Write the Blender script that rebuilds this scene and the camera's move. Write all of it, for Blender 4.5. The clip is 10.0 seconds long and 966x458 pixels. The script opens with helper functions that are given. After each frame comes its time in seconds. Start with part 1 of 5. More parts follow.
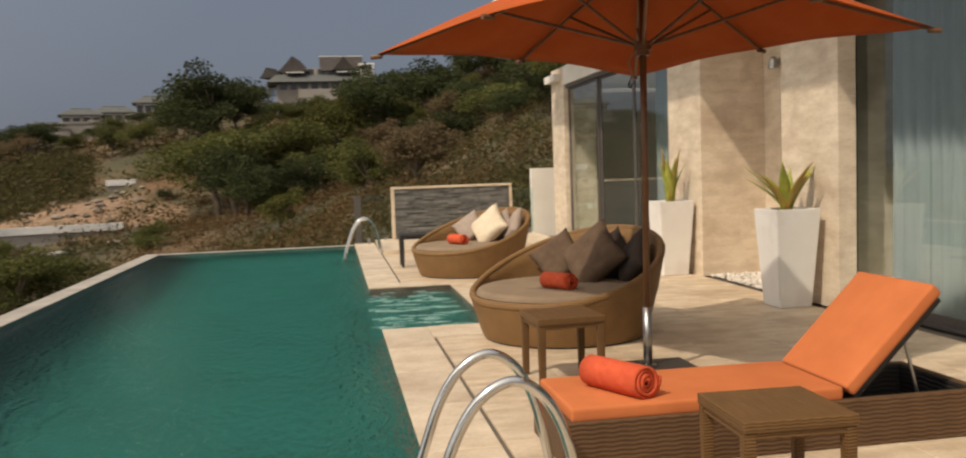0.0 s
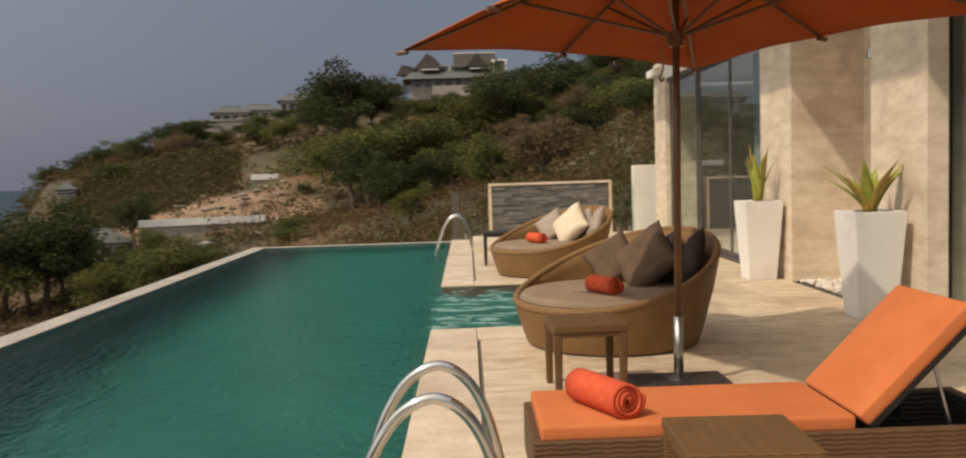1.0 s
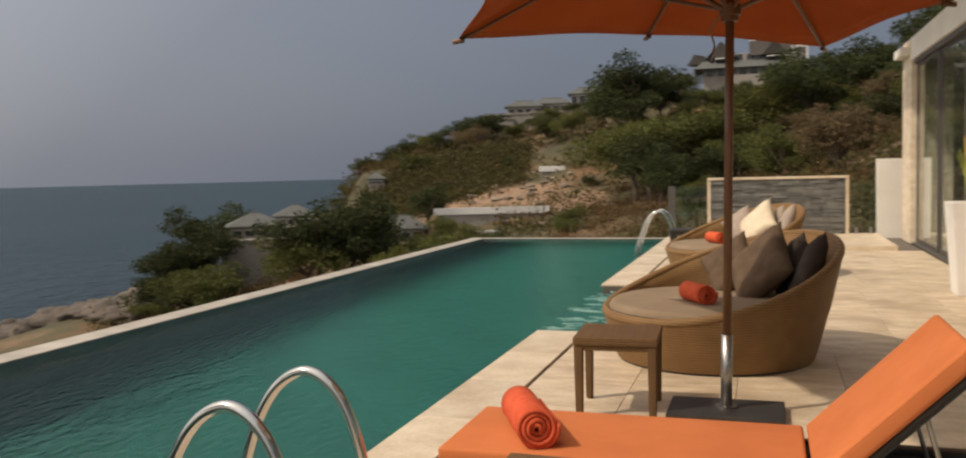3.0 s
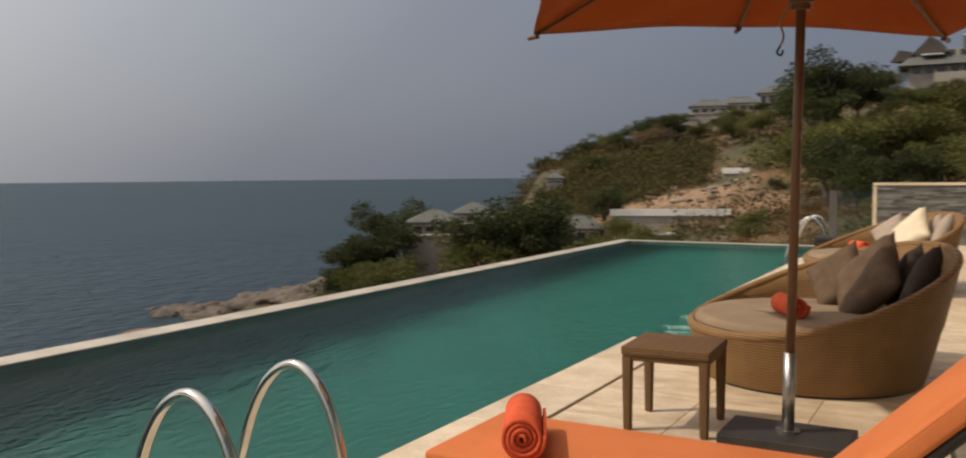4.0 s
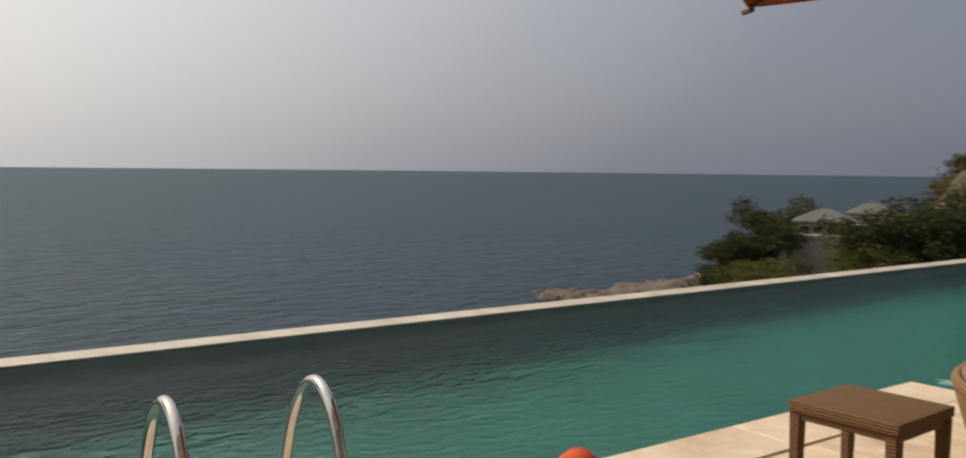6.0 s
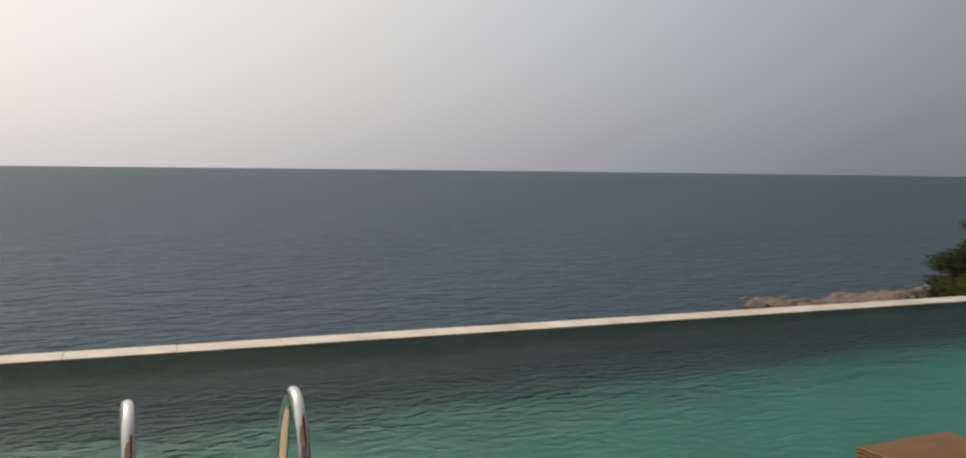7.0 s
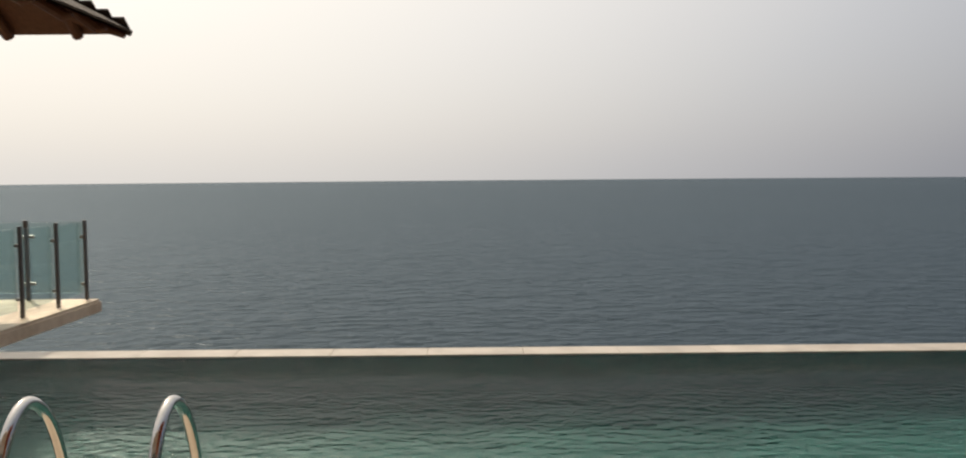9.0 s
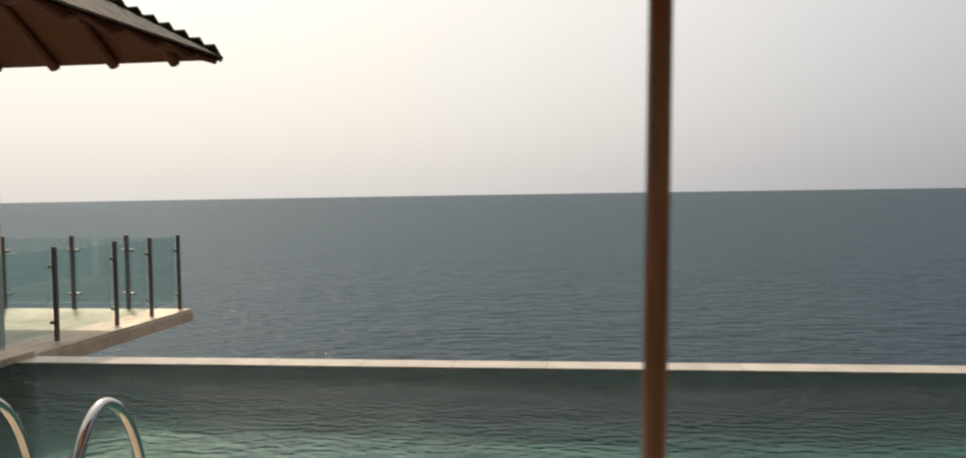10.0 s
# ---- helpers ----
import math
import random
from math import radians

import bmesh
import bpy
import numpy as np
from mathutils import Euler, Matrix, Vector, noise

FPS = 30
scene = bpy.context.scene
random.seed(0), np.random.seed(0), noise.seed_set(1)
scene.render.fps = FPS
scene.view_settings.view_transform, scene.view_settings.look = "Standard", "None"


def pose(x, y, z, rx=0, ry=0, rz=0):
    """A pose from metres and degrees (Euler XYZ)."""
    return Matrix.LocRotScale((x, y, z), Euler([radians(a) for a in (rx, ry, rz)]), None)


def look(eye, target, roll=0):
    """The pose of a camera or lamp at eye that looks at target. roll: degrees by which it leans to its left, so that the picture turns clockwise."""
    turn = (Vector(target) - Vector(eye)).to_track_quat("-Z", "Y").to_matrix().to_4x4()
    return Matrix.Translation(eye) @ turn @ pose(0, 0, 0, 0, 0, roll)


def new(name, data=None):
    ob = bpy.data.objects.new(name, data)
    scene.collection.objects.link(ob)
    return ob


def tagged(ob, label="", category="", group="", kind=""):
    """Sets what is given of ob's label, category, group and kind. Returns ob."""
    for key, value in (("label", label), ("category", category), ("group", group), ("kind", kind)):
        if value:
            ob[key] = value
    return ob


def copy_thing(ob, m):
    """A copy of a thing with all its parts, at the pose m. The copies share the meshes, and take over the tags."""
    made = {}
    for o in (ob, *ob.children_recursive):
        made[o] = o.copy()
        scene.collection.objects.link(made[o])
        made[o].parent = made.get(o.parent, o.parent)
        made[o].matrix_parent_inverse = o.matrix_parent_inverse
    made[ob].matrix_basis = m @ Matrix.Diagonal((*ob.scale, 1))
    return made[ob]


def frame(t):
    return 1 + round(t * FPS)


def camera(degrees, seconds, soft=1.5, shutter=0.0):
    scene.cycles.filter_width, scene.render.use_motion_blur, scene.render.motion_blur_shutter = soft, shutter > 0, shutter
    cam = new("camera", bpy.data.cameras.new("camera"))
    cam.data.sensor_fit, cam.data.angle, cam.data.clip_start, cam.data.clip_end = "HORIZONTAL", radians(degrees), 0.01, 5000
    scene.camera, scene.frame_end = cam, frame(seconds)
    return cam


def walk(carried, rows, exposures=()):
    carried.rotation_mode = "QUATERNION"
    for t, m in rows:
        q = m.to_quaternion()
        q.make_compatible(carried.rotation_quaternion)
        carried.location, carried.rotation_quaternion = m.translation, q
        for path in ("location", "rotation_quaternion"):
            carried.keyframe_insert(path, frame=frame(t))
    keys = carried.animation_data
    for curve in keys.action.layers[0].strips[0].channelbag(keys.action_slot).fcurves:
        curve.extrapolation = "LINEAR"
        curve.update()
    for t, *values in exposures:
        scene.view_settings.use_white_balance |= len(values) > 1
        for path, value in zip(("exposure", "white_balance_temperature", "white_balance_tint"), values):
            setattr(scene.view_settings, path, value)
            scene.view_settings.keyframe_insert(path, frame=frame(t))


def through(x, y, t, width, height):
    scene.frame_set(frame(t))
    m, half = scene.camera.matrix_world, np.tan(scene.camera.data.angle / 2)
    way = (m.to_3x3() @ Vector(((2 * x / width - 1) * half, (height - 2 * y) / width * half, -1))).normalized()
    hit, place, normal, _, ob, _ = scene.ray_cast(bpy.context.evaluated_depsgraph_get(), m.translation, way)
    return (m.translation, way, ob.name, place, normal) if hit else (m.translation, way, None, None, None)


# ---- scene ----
cam = camera(57.5, 10.0, soft=2.0, shutter=0.5)
PATH = [
    (0, (0.086, -1.218, 1.419), (0.418, 0.750, 1.288), -1.99),
    (0.5, (0.453, -1.138, 1.414), (0.645, 0.849, 1.286), -1.82),
    (1, (0.853, -1.060, 1.416), (0.884, 0.936, 1.285), -1.81),
    (1.5, (1.249, -0.963, 1.418), (1.128, 1.029, 1.284), -1.98),
    (2, (1.658, -0.826, 1.409), (1.380, 1.150, 1.276), -1.76),
    (2.5, (2.027, -0.659, 1.394), (1.588, 1.288, 1.261), -1.65),
    (4, (3.001, -0.094, 1.364), (2.012, 1.640, 1.240), -0.50),
    (4.5, (3.218, 0.172, 1.358), (2.052, 1.792, 1.231), -0.10),
    (5, (3.394, 0.488, 1.369), (2.052, 1.965, 1.236), 0.19),
    (5.5, (3.467, 0.812, 1.380), (1.980, 2.143, 1.244), 0.39),
    (6, (3.526, 1.155, 1.395), (1.901, 2.313, 1.255), 0.61),
    (7.5, (3.658, 2.351, 1.403), (1.740, 2.900, 1.263), 0.46),
    (8, (3.696, 2.756, 1.410), (1.734, 3.119, 1.273), 0.16),
    (8.5, (3.743, 3.160, 1.419), (1.755, 3.336, 1.288), -0.15),
    (9, (3.801, 3.550, 1.431), (1.805, 3.559, 1.311), -0.48),
    (9.5, (3.841, 3.943, 1.441), (1.848, 3.808, 1.336), -0.77),
    (10, (3.903, 4.398, 1.451), (1.923, 4.130, 1.364), -0.91),
]
walk(cam, [(t, look(eye, target, roll)) for t, eye, target, roll in PATH])

# ---- world, sun ----
SUN_DIR = Vector((0.82, 0.57, -1.18)).normalized()      # the way the light travels
SUN_EL = math.asin(-SUN_DIR.z)
SUN_AZ = math.atan2(-SUN_DIR.x, -SUN_DIR.y)             # from +y towards +x
sun = new("sun", bpy.data.lights.new("sun", "SUN"))
sun.data.energy, sun.data.angle, sun.data.color = 2.8, radians(1.2), (1.0, 0.86, 0.68)
sun.rotation_euler = SUN_DIR.to_track_quat("-Z", "Y").to_euler()
world = bpy.data.worlds.new("hazy_sky")
scene.world = world
world.use_nodes = True
wn, wl = world.node_tree.nodes, world.node_tree.links
wn.clear()
w_out = wn.new("ShaderNodeOutputWorld")
w_sky = wn.new("ShaderNodeTexSky")
w_sky.sky_type, w_sky.sun_disc, w_sky.sun_elevation, w_sky.sun_rotation = "NISHITA", False, SUN_EL, SUN_AZ
w_sky.dust_density, w_sky.air_density = 5.0, 1.0
w_b1, w_b2, w_add = wn.new("ShaderNodeBackground"), wn.new("ShaderNodeBackground"), wn.new("ShaderNodeAddShader")
w_b1.inputs[1].default_value = 0.02
# sea haze, brighter the nearer it is to the sun
w_co, w_dot, w_map, w_ramp = wn.new("ShaderNodeTexCoord"), wn.new("ShaderNodeVectorMath"), wn.new("ShaderNodeMapRange"), wn.new("ShaderNodeValToRGB")
w_dot.operation = "DOT_PRODUCT"
w_dot.inputs[1].default_value = -SUN_DIR
w_map.inputs[1].default_value, w_map.inputs[2].default_value = -1, 1
HAZE = ((0.0, 0.055, 0.062, 0.080), (0.42, 0.070, 0.078, 0.098), (0.56, 0.105, 0.110, 0.128), (0.65, 0.170, 0.172, 0.185), (0.73, 0.255, 0.252, 0.255),
        (0.82, 0.375, 0.357, 0.335), (0.875, 0.45, 0.42, 0.375), (1.0, 0.75, 0.69, 0.59))
while len(w_ramp.color_ramp.elements) < len(HAZE):
    w_ramp.color_ramp.elements.new(0.5)
for e, (p, *c) in zip(w_ramp.color_ramp.elements, HAZE):
    e.position, e.color = p, (*c, 1)
w_b2.inputs[1].default_value = 2.0
wl.new(w_co.outputs["Generated"], w_dot.inputs[0])
wl.new(w_dot.outputs["Value"], w_map.inputs[0])
wl.new(w_map.outputs[0], w_ramp.inputs[0])
wl.new(w_ramp.outputs[0], w_b2.inputs[0])
wl.new(w_sky.outputs[0], w_b1.inputs[0])
wl.new(w_b1.outputs[0], w_add.inputs[0])
wl.new(w_b2.outputs[0], w_add.inputs[1])
wl.new(w_add.outputs[0], w_out.inputs[0])


# ---- materials ----
def blank(name):
    m = bpy.data.materials.new(name)
    m.use_nodes = True
    n = m.node_tree.nodes
    return m, n, m.node_tree.links, n["Principled BSDF"]


def mat(name, c1, c2, scale=5.0, rough=0.6, bump=0.2, fine=60.0, metallic=0.0, stretch=(1, 1, 1), by_object=0.0, by_island=0.0,
        rough_var=0.1, depth=0.004, space="world", stain=None):
    """Two colours mixed by noise at two scales, fine relief; by_object and by_island vary the value piece by piece."""
    m, n, l, b = blank(name)
    if space == "world":
        co = n.new("ShaderNodeNewGeometry").outputs["Position"]
    else:
        co = n.new("ShaderNodeTexCoord").outputs["Object"]
    mp = n.new("ShaderNodeMapping")
    mp.inputs["Scale"].default_value = stretch
    l.new(co, mp.inputs[0])
    vec = mp.outputs[0]
    info = n.new("ShaderNodeObjectInfo")
    if by_object:
        off = n.new("ShaderNodeVectorMath")
        off.operation = "MULTIPLY_ADD"
        off.inputs[1].default_value = (37, 19, 11)
        l.new(info.outputs["Random"], off.inputs[0])
        l.new(vec, off.inputs[2])
        vec = off.outputs[0]
    n1, n2 = n.new("ShaderNodeTexNoise"), n.new("ShaderNodeTexNoise")
    n1.inputs["Scale"].default_value, n1.inputs["Detail"].default_value, n1.inputs["Roughness"].default_value = scale, 6, 0.6
    n2.inputs["Scale"].default_value, n2.inputs["Detail"].default_value = fine, 3
    l.new(vec, n1.inputs[0])
    l.new(vec, n2.inputs[0])
    mix, ramp = n.new("ShaderNodeMix"), n.new("ShaderNodeMapRange")
    mix.data_type = "RGBA"
    ramp.inputs[1].default_value, ramp.inputs[2].default_value = 0.32, 0.68
    fac = n.new("ShaderNodeMath")
    fac.operation = "MULTIPLY_ADD"
    fac.inputs[1].default_value, = 0.35,
    l.new(n2.outputs[0], fac.inputs[0])
    sub = n.new("ShaderNodeMath")
    sub.operation = "SUBTRACT"
    sub.inputs[1].default_value = 0.17
    l.new(n1.outputs[0], sub.inputs[0])
    l.new(sub.outputs[0], fac.inputs[2])
    l.new(fac.outputs[0], ramp.inputs[0])
    l.new(ramp.outputs[0], mix.inputs[0])
    mix.inputs[6].default_value, mix.inputs[7].default_value = (*c1, 1), (*c2, 1)
    col = mix.outputs[2]
    for amount, src in ((by_object, info.outputs["Random"]), (by_island, None)):
        if amount:
            if src is None:
                src = n.new("ShaderNodeNewGeometry").outputs["Random Per Island"]
            mr, hv = n.new("ShaderNodeMapRange"), n.new("ShaderNodeHueSaturation")
            mr.inputs[3].default_value, mr.inputs[4].default_value = 1 - amount, 1 + amount
            l.new(src, mr.inputs[0])
            l.new(mr.outputs[0], hv.inputs["Value"])
            l.new(col, hv.inputs["Color"])
            col = hv.outputs[0]
    if stain:
        st, sr, sm = n.new("ShaderNodeTexNoise"), n.new("ShaderNodeMapRange"), n.new("ShaderNodeMix")
        st.inputs["Scale"].default_value, st.inputs["Detail"].default_value = stain[1], 8
        sr.inputs[1].default_value, sr.inputs[2].default_value = 0.52, 0.75
        sm.data_type = "RGBA"
        l.new(co, st.inputs[0])
        l.new(st.outputs[0], sr.inputs[0])
        l.new(sr.outputs[0], sm.inputs[0])
        l.new(col, sm.inputs[6])
        sm.inputs[7].default_value = (*stain[0], 1)
        col = sm.outputs[2]
    l.new(col, b.inputs["Base Color"])
    rv = n.new("ShaderNodeMapRange")
    rv.inputs[3].default_value, rv.inputs[4].default_value = max(0.02, rough - rough_var), min(1, rough + rough_var)
    l.new(n1.outputs[0], rv.inputs[0])
    l.new(rv.outputs[0], b.inputs["Roughness"])
    b.inputs["Metallic"].default_value = metallic
    bp = n.new("ShaderNodeBump")
    bp.inputs["Strength"].default_value, bp.inputs["Distance"].default_value = bump, depth
    l.new(fac.outputs[0], bp.inputs["Height"])
    l.new(bp.outputs[0], b.inputs["Normal"])
    return m


def wicker(name, c1, c2, strand=0.012, round_weave=False, rough=0.6):
    """Woven strands: rows over and under upright stakes, with relief."""
    m, n, l, b = blank(name)
    co = n.new("ShaderNodeTexCoord")
    sep = n.new("ShaderNodeSeparateXYZ")
    l.new(co.outputs["Object"], sep.inputs[0])

    def calc(op, a, c=None):
        q = n.new("ShaderNodeMath")
        q.operation = op
        for i, v in ((0, a), (1, c)):
            if v is None:
                continue
            if isinstance(v, (int, float)):
                q.inputs[i].default_value = v
            else:
                l.new(v, q.inputs[i])
        return q.outputs[0]
    k = 2 * math.pi / (strand * 2)
    if round_weave:
        along = calc("MULTIPLY", calc("ARCTAN2", sep.outputs[1], sep.outputs[0]), 130.0)
        up = calc("MULTIPLY", sep.outputs[2], k)
    else:
        nor = n.new("ShaderNodeSeparateXYZ")
        l.new(co.outputs["Normal"], nor.inputs[0])
        flat = calc("GREATER_THAN", calc("ABSOLUTE", nor.outputs[2]), 0.6)
        upright = calc("SUBTRACT", 1.0, flat)
        along = calc("MULTIPLY", calc("ADD", sep.outputs[0], calc("MULTIPLY", sep.outputs[1], upright)), k * 0.22)
        up = calc("MULTIPLY", calc("ADD", calc("MULTIPLY", sep.outputs[2], upright), calc("MULTIPLY", sep.outputs[1], flat)), k)
    sa, su = calc("SINE", along), calc("SINE", up)
    rows = calc("ABSOLUTE", calc("SINE", calc("MULTIPLY", up, 0.5)))
    h = calc("ADD", calc("MULTIPLY", calc("MULTIPLY", sa, su), 0.3), rows)
    no = n.new("ShaderNodeTexNoise")
    no.inputs["Scale"].default_value, no.inputs["Detail"].default_value = 9, 5
    l.new(co.outputs["Object"], no.inputs[0])
    mr, mix = n.new("ShaderNodeMapRange"), n.new("ShaderNodeMix")
    mr.inputs[1].default_value, mr.inputs[2].default_value = -0.4, 1.5
    mix.data_type = "RGBA"
    l.new(calc("ADD", h, calc("SUBTRACT", calc("MULTIPLY", no.outputs[0], 1.2), 0.6)), mr.inputs[0])
    l.new(mr.outputs[0], mix.inputs[0])
    mix.inputs[6].default_value, mix.inputs[7].default_value = (*c1, 1), (*c2, 1)
    l.new(mix.outputs[2], b.inputs["Base Color"])
    b.inputs["Roughness"].default_value = rough
    b.inputs["Specular IOR Level"].default_value = 0.3
    bp = n.new("ShaderNodeBump")
    bp.inputs["Strength"].default_value, bp.inputs["Distance"].default_value = 0.8, 0.004
    l.new(h, bp.inputs["Height"])
    l.new(bp.outputs[0], b.inputs["Normal"])
    return m


def water(name, colour, scale, strength, distance, rough, transmission, second=None, gloss=0.5, sheen=(1, 1, 1)):
    m, n, l, b = blank(name)
    geo = n.new("ShaderNodeNewGeometry")
    mp, n1, n2 = n.new("ShaderNodeMapping"), n.new("ShaderNodeTexNoise"), n.new("ShaderNodeTexNoise")
    mp.inputs["Scale"].default_value = (1, 0.55, 1)
    mp.inputs["Rotation"].default_value = (0, 0, 0.5)
    n1.inputs["Scale"].default_value, n1.inputs["Detail"].default_value = scale, 4
    n2.inputs["Scale"].default_value, n2.inputs["Detail"].default_value = scale * 0.23, 3
    l.new(geo.outputs["Position"], mp.inputs[0])
    l.new(mp.outputs[0], n1.inputs[0])
    l.new(mp.outputs[0], n2.inputs[0])
    ad = n.new("ShaderNodeMath")
    ad.operation = "MULTIPLY_ADD"
    ad.inputs[1].default_value = 0.9
    l.new(n2.outputs[0], ad.inputs[0])
    l.new(n1.outputs[0], ad.inputs[2])
    bp = n.new("ShaderNodeBump")
    bp.inputs["Strength"].default_value, bp.inputs["Distance"].default_value = strength, distance
    l.new(ad.outputs[0], bp.inputs["Height"])
    body = n.new("ShaderNodeBsdfRefraction") if transmission else n.new("ShaderNodeBsdfDiffuse")
    body.inputs["Color"].default_value = (*colour, 1)
    if transmission:
        body.inputs["Roughness"].default_value, body.inputs["IOR"].default_value = 0.0, 1.33
    if second:
        n3, mr, mx = n.new("ShaderNodeTexNoise"), n.new("ShaderNodeMapRange"), n.new("ShaderNodeMix")
        n3.inputs["Scale"].default_value, n3.inputs["Detail"].default_value = 0.006, 5
        mr.inputs[1].default_value, mr.inputs[2].default_value = 0.35, 0.7
        mx.data_type = "RGBA"
        l.new(mp.outputs[0], n3.inputs[0])
        l.new(n3.outputs[0], mr.inputs[0])
        l.new(mr.outputs[0], mx.inputs[0])
        mx.inputs[6].default_value, mx.inputs[7].default_value = (*colour, 1), (*second, 1)
        l.new(mx.outputs[2], body.inputs["Color"])
    gl, fr, mu, mix = n.new("ShaderNodeBsdfGlossy"), n.new("ShaderNodeFresnel"), n.new("ShaderNodeMath"), n.new("ShaderNodeMixShader")
    gl.inputs["Roughness"].default_value, fr.inputs["IOR"].default_value = rough, 1.33
    mu.operation, mu.inputs[1].default_value = "MULTIPLY", gloss
    gl.inputs["Color"].default_value = (*sheen, 1)
    for q in (gl, fr, body):
        l.new(bp.outputs[0], q.inputs["Normal"])
    l.new(fr.outputs[0], mu.inputs[0])
    l.new(mu.outputs[0], mix.inputs[0])
    l.new(body.outputs[0], mix.inputs[1])
    l.new(gl.outputs[0], mix.inputs[2])
    l.new(mix.outputs[0], n["Material Output"].inputs[0])
    n.remove(b)
    return m


def glass_mat(name, tint=(0.85, 0.93, 0.92), rough=0.0):
    m, n, l, b = blank(name)
    b.inputs["Base Color"].default_value = (*tint, 1)
    b.inputs["Roughness"].default_value, b.inputs["IOR"].default_value = rough, 1.45
    b.inputs["Transmission Weight"].default_value = 1.0
    return m


def cloth(name, c1, c2, through=0.0, scale=3.0, rough=0.9, weave=500.0):
    m = mat(name, c1, c2, scale, rough, 0.35, weave, depth=0.002, space="object")
    m.node_tree.nodes["Principled BSDF"].inputs["Specular IOR Level"].default_value = 0.15
    if through:
        n, l = m.node_tree.nodes, m.node_tree.links
        b = n["Principled BSDF"]
        tr, mx = n.new("ShaderNodeBsdfTranslucent"), n.new("ShaderNodeMixShader")
        tr.inputs[0].default_value = (*c2, 1)
        mx.inputs[0].default_value = through
        l.new(b.outputs[0], mx.inputs[1])
        l.new(tr.outputs[0], mx.inputs[2])
        l.new(mx.outputs[0], n["Material Output"].inputs[0])
    return m


def leafy(name, c1, c2, scale, **more):
    """Foliage: matt leaves that let some light through."""
    m = mat(name, c1, c2, scale, 0.75, 0.2, 4, **more)
    n, l = m.node_tree.nodes, m.node_tree.links
    b = n["Principled BSDF"]
    tr, mx = n.new("ShaderNodeBsdfTranslucent"), n.new("ShaderNodeMixShader")
    l.new(b.inputs["Base Color"].links[0].from_socket, tr.inputs[0])
    b.inputs["Specular IOR Level"].default_value = 0.2
    mx.inputs[0].default_value = 0.4
    l.new(b.outputs[0], mx.inputs[1])
    l.new(tr.outputs[0], mx.inputs[2])
    l.new(mx.outputs[0], n["Material Output"].inputs[0])
    return m


TRAVERTINE = mat("travertine_paving", (0.66, 0.54, 0.40), (0.43, 0.325, 0.215), 3.2, 0.5, 0.45, 38, stretch=(1, 2.2, 1), by_object=0.07, stain=((0.36, 0.26, 0.17), 1.6))
COPING = mat("travertine_coping", (0.68, 0.57, 0.43), (0.48, 0.37, 0.255), 3.0, 0.45, 0.4, 40, by_object=0.06)
CLADDING = mat("travertine_cladding", (0.76, 0.65, 0.51), (0.56, 0.45, 0.33), 2.6, 0.55, 0.5, 26, stretch=(1, 1, 3.2), stain=((0.47, 0.36, 0.26), 2.3))
EDGE_STONE = mat("wet_edge_travertine", (0.50, 0.44, 0.36), (0.36, 0.31, 0.25), 3.0, 0.35, 0.4, 40, by_object=0.08, stain=((0.27, 0.23, 0.18), 2.0))
RENDER_WHITE = mat("white_render", (0.74, 0.70, 0.64), (0.66, 0.62, 0.56), 2.0, 0.8, 0.2, 90)
JOINT = mat("joint_mortar", (0.16, 0.13, 0.10), (0.10, 0.085, 0.07), 8, 0.9, 0.2)
# Teal tile; its strong tone contrast also paints in the light and dark of ripples.
RIPPLE_MOSAIC = mat("ripple_lit_mosaic", (0.016, 0.122, 0.102), (0.006, 0.062, 0.054), 2.6, 0.5, 0.15, 40)
POOL_WATER = water("pool_water", (0.86, 0.97, 0.96), 15.0, 1.0, 0.050, 0.02, True, gloss=0.28)
SEA_WATER = water("sea_water", (0.019, 0.031, 0.040), 0.35, 0.9, 1.4, 0.22, False, (0.024, 0.036, 0.044), 0.31, (0.78, 0.90, 1.0))
WICKER_BED = wicker("honey_wicker", (0.120, 0.064, 0.023), (0.265, 0.146, 0.055), 0.009, True)
WICKER_TABLE = wicker("brown_wicker", (0.082, 0.041, 0.014), (0.178, 0.094, 0.033), 0.0065)
WICKER_LOUNGER = wicker("dark_brown_wicker", (0.045, 0.023, 0.011), (0.145, 0.078, 0.037), 0.011)
WICKER_BLACK = wicker("black_wicker", (0.012, 0.011, 0.010), (0.045, 0.04, 0.036), 0.013)
ORANGE = cloth("orange_canvas", (0.55, 0.172, 0.062), (0.47, 0.142, 0.050))
TOWEL = cloth("orange_terry", (0.60, 0.105, 0.045), (0.48, 0.075, 0.032), scale=20, weave=260)
CANOPY = cloth("orange_canopy_cloth", (0.44, 0.098, 0.022), (0.38, 0.076, 0.017), 0.05)
TAUPE = cloth("taupe_linen", (0.27, 0.20, 0.135), (0.215, 0.155, 0.105))
PILLOW_GREY = cloth("grey_brown_velvet", (0.085, 0.056, 0.037), (0.135, 0.090, 0.060), scale=9)
PILLOW_DARK = cloth("charcoal_velvet", (0.036, 0.026, 0.021), (0.060, 0.044, 0.036), scale=9)
PILLOW_CREAM = cloth("cream_cotton", (0.66, 0.56, 0.42), (0.56, 0.46, 0.34), scale=9)
PILLOW_PALE = cloth("pale_taupe_cotton", (0.36, 0.29, 0.24), (0.28, 0.22, 0.18), scale=9)
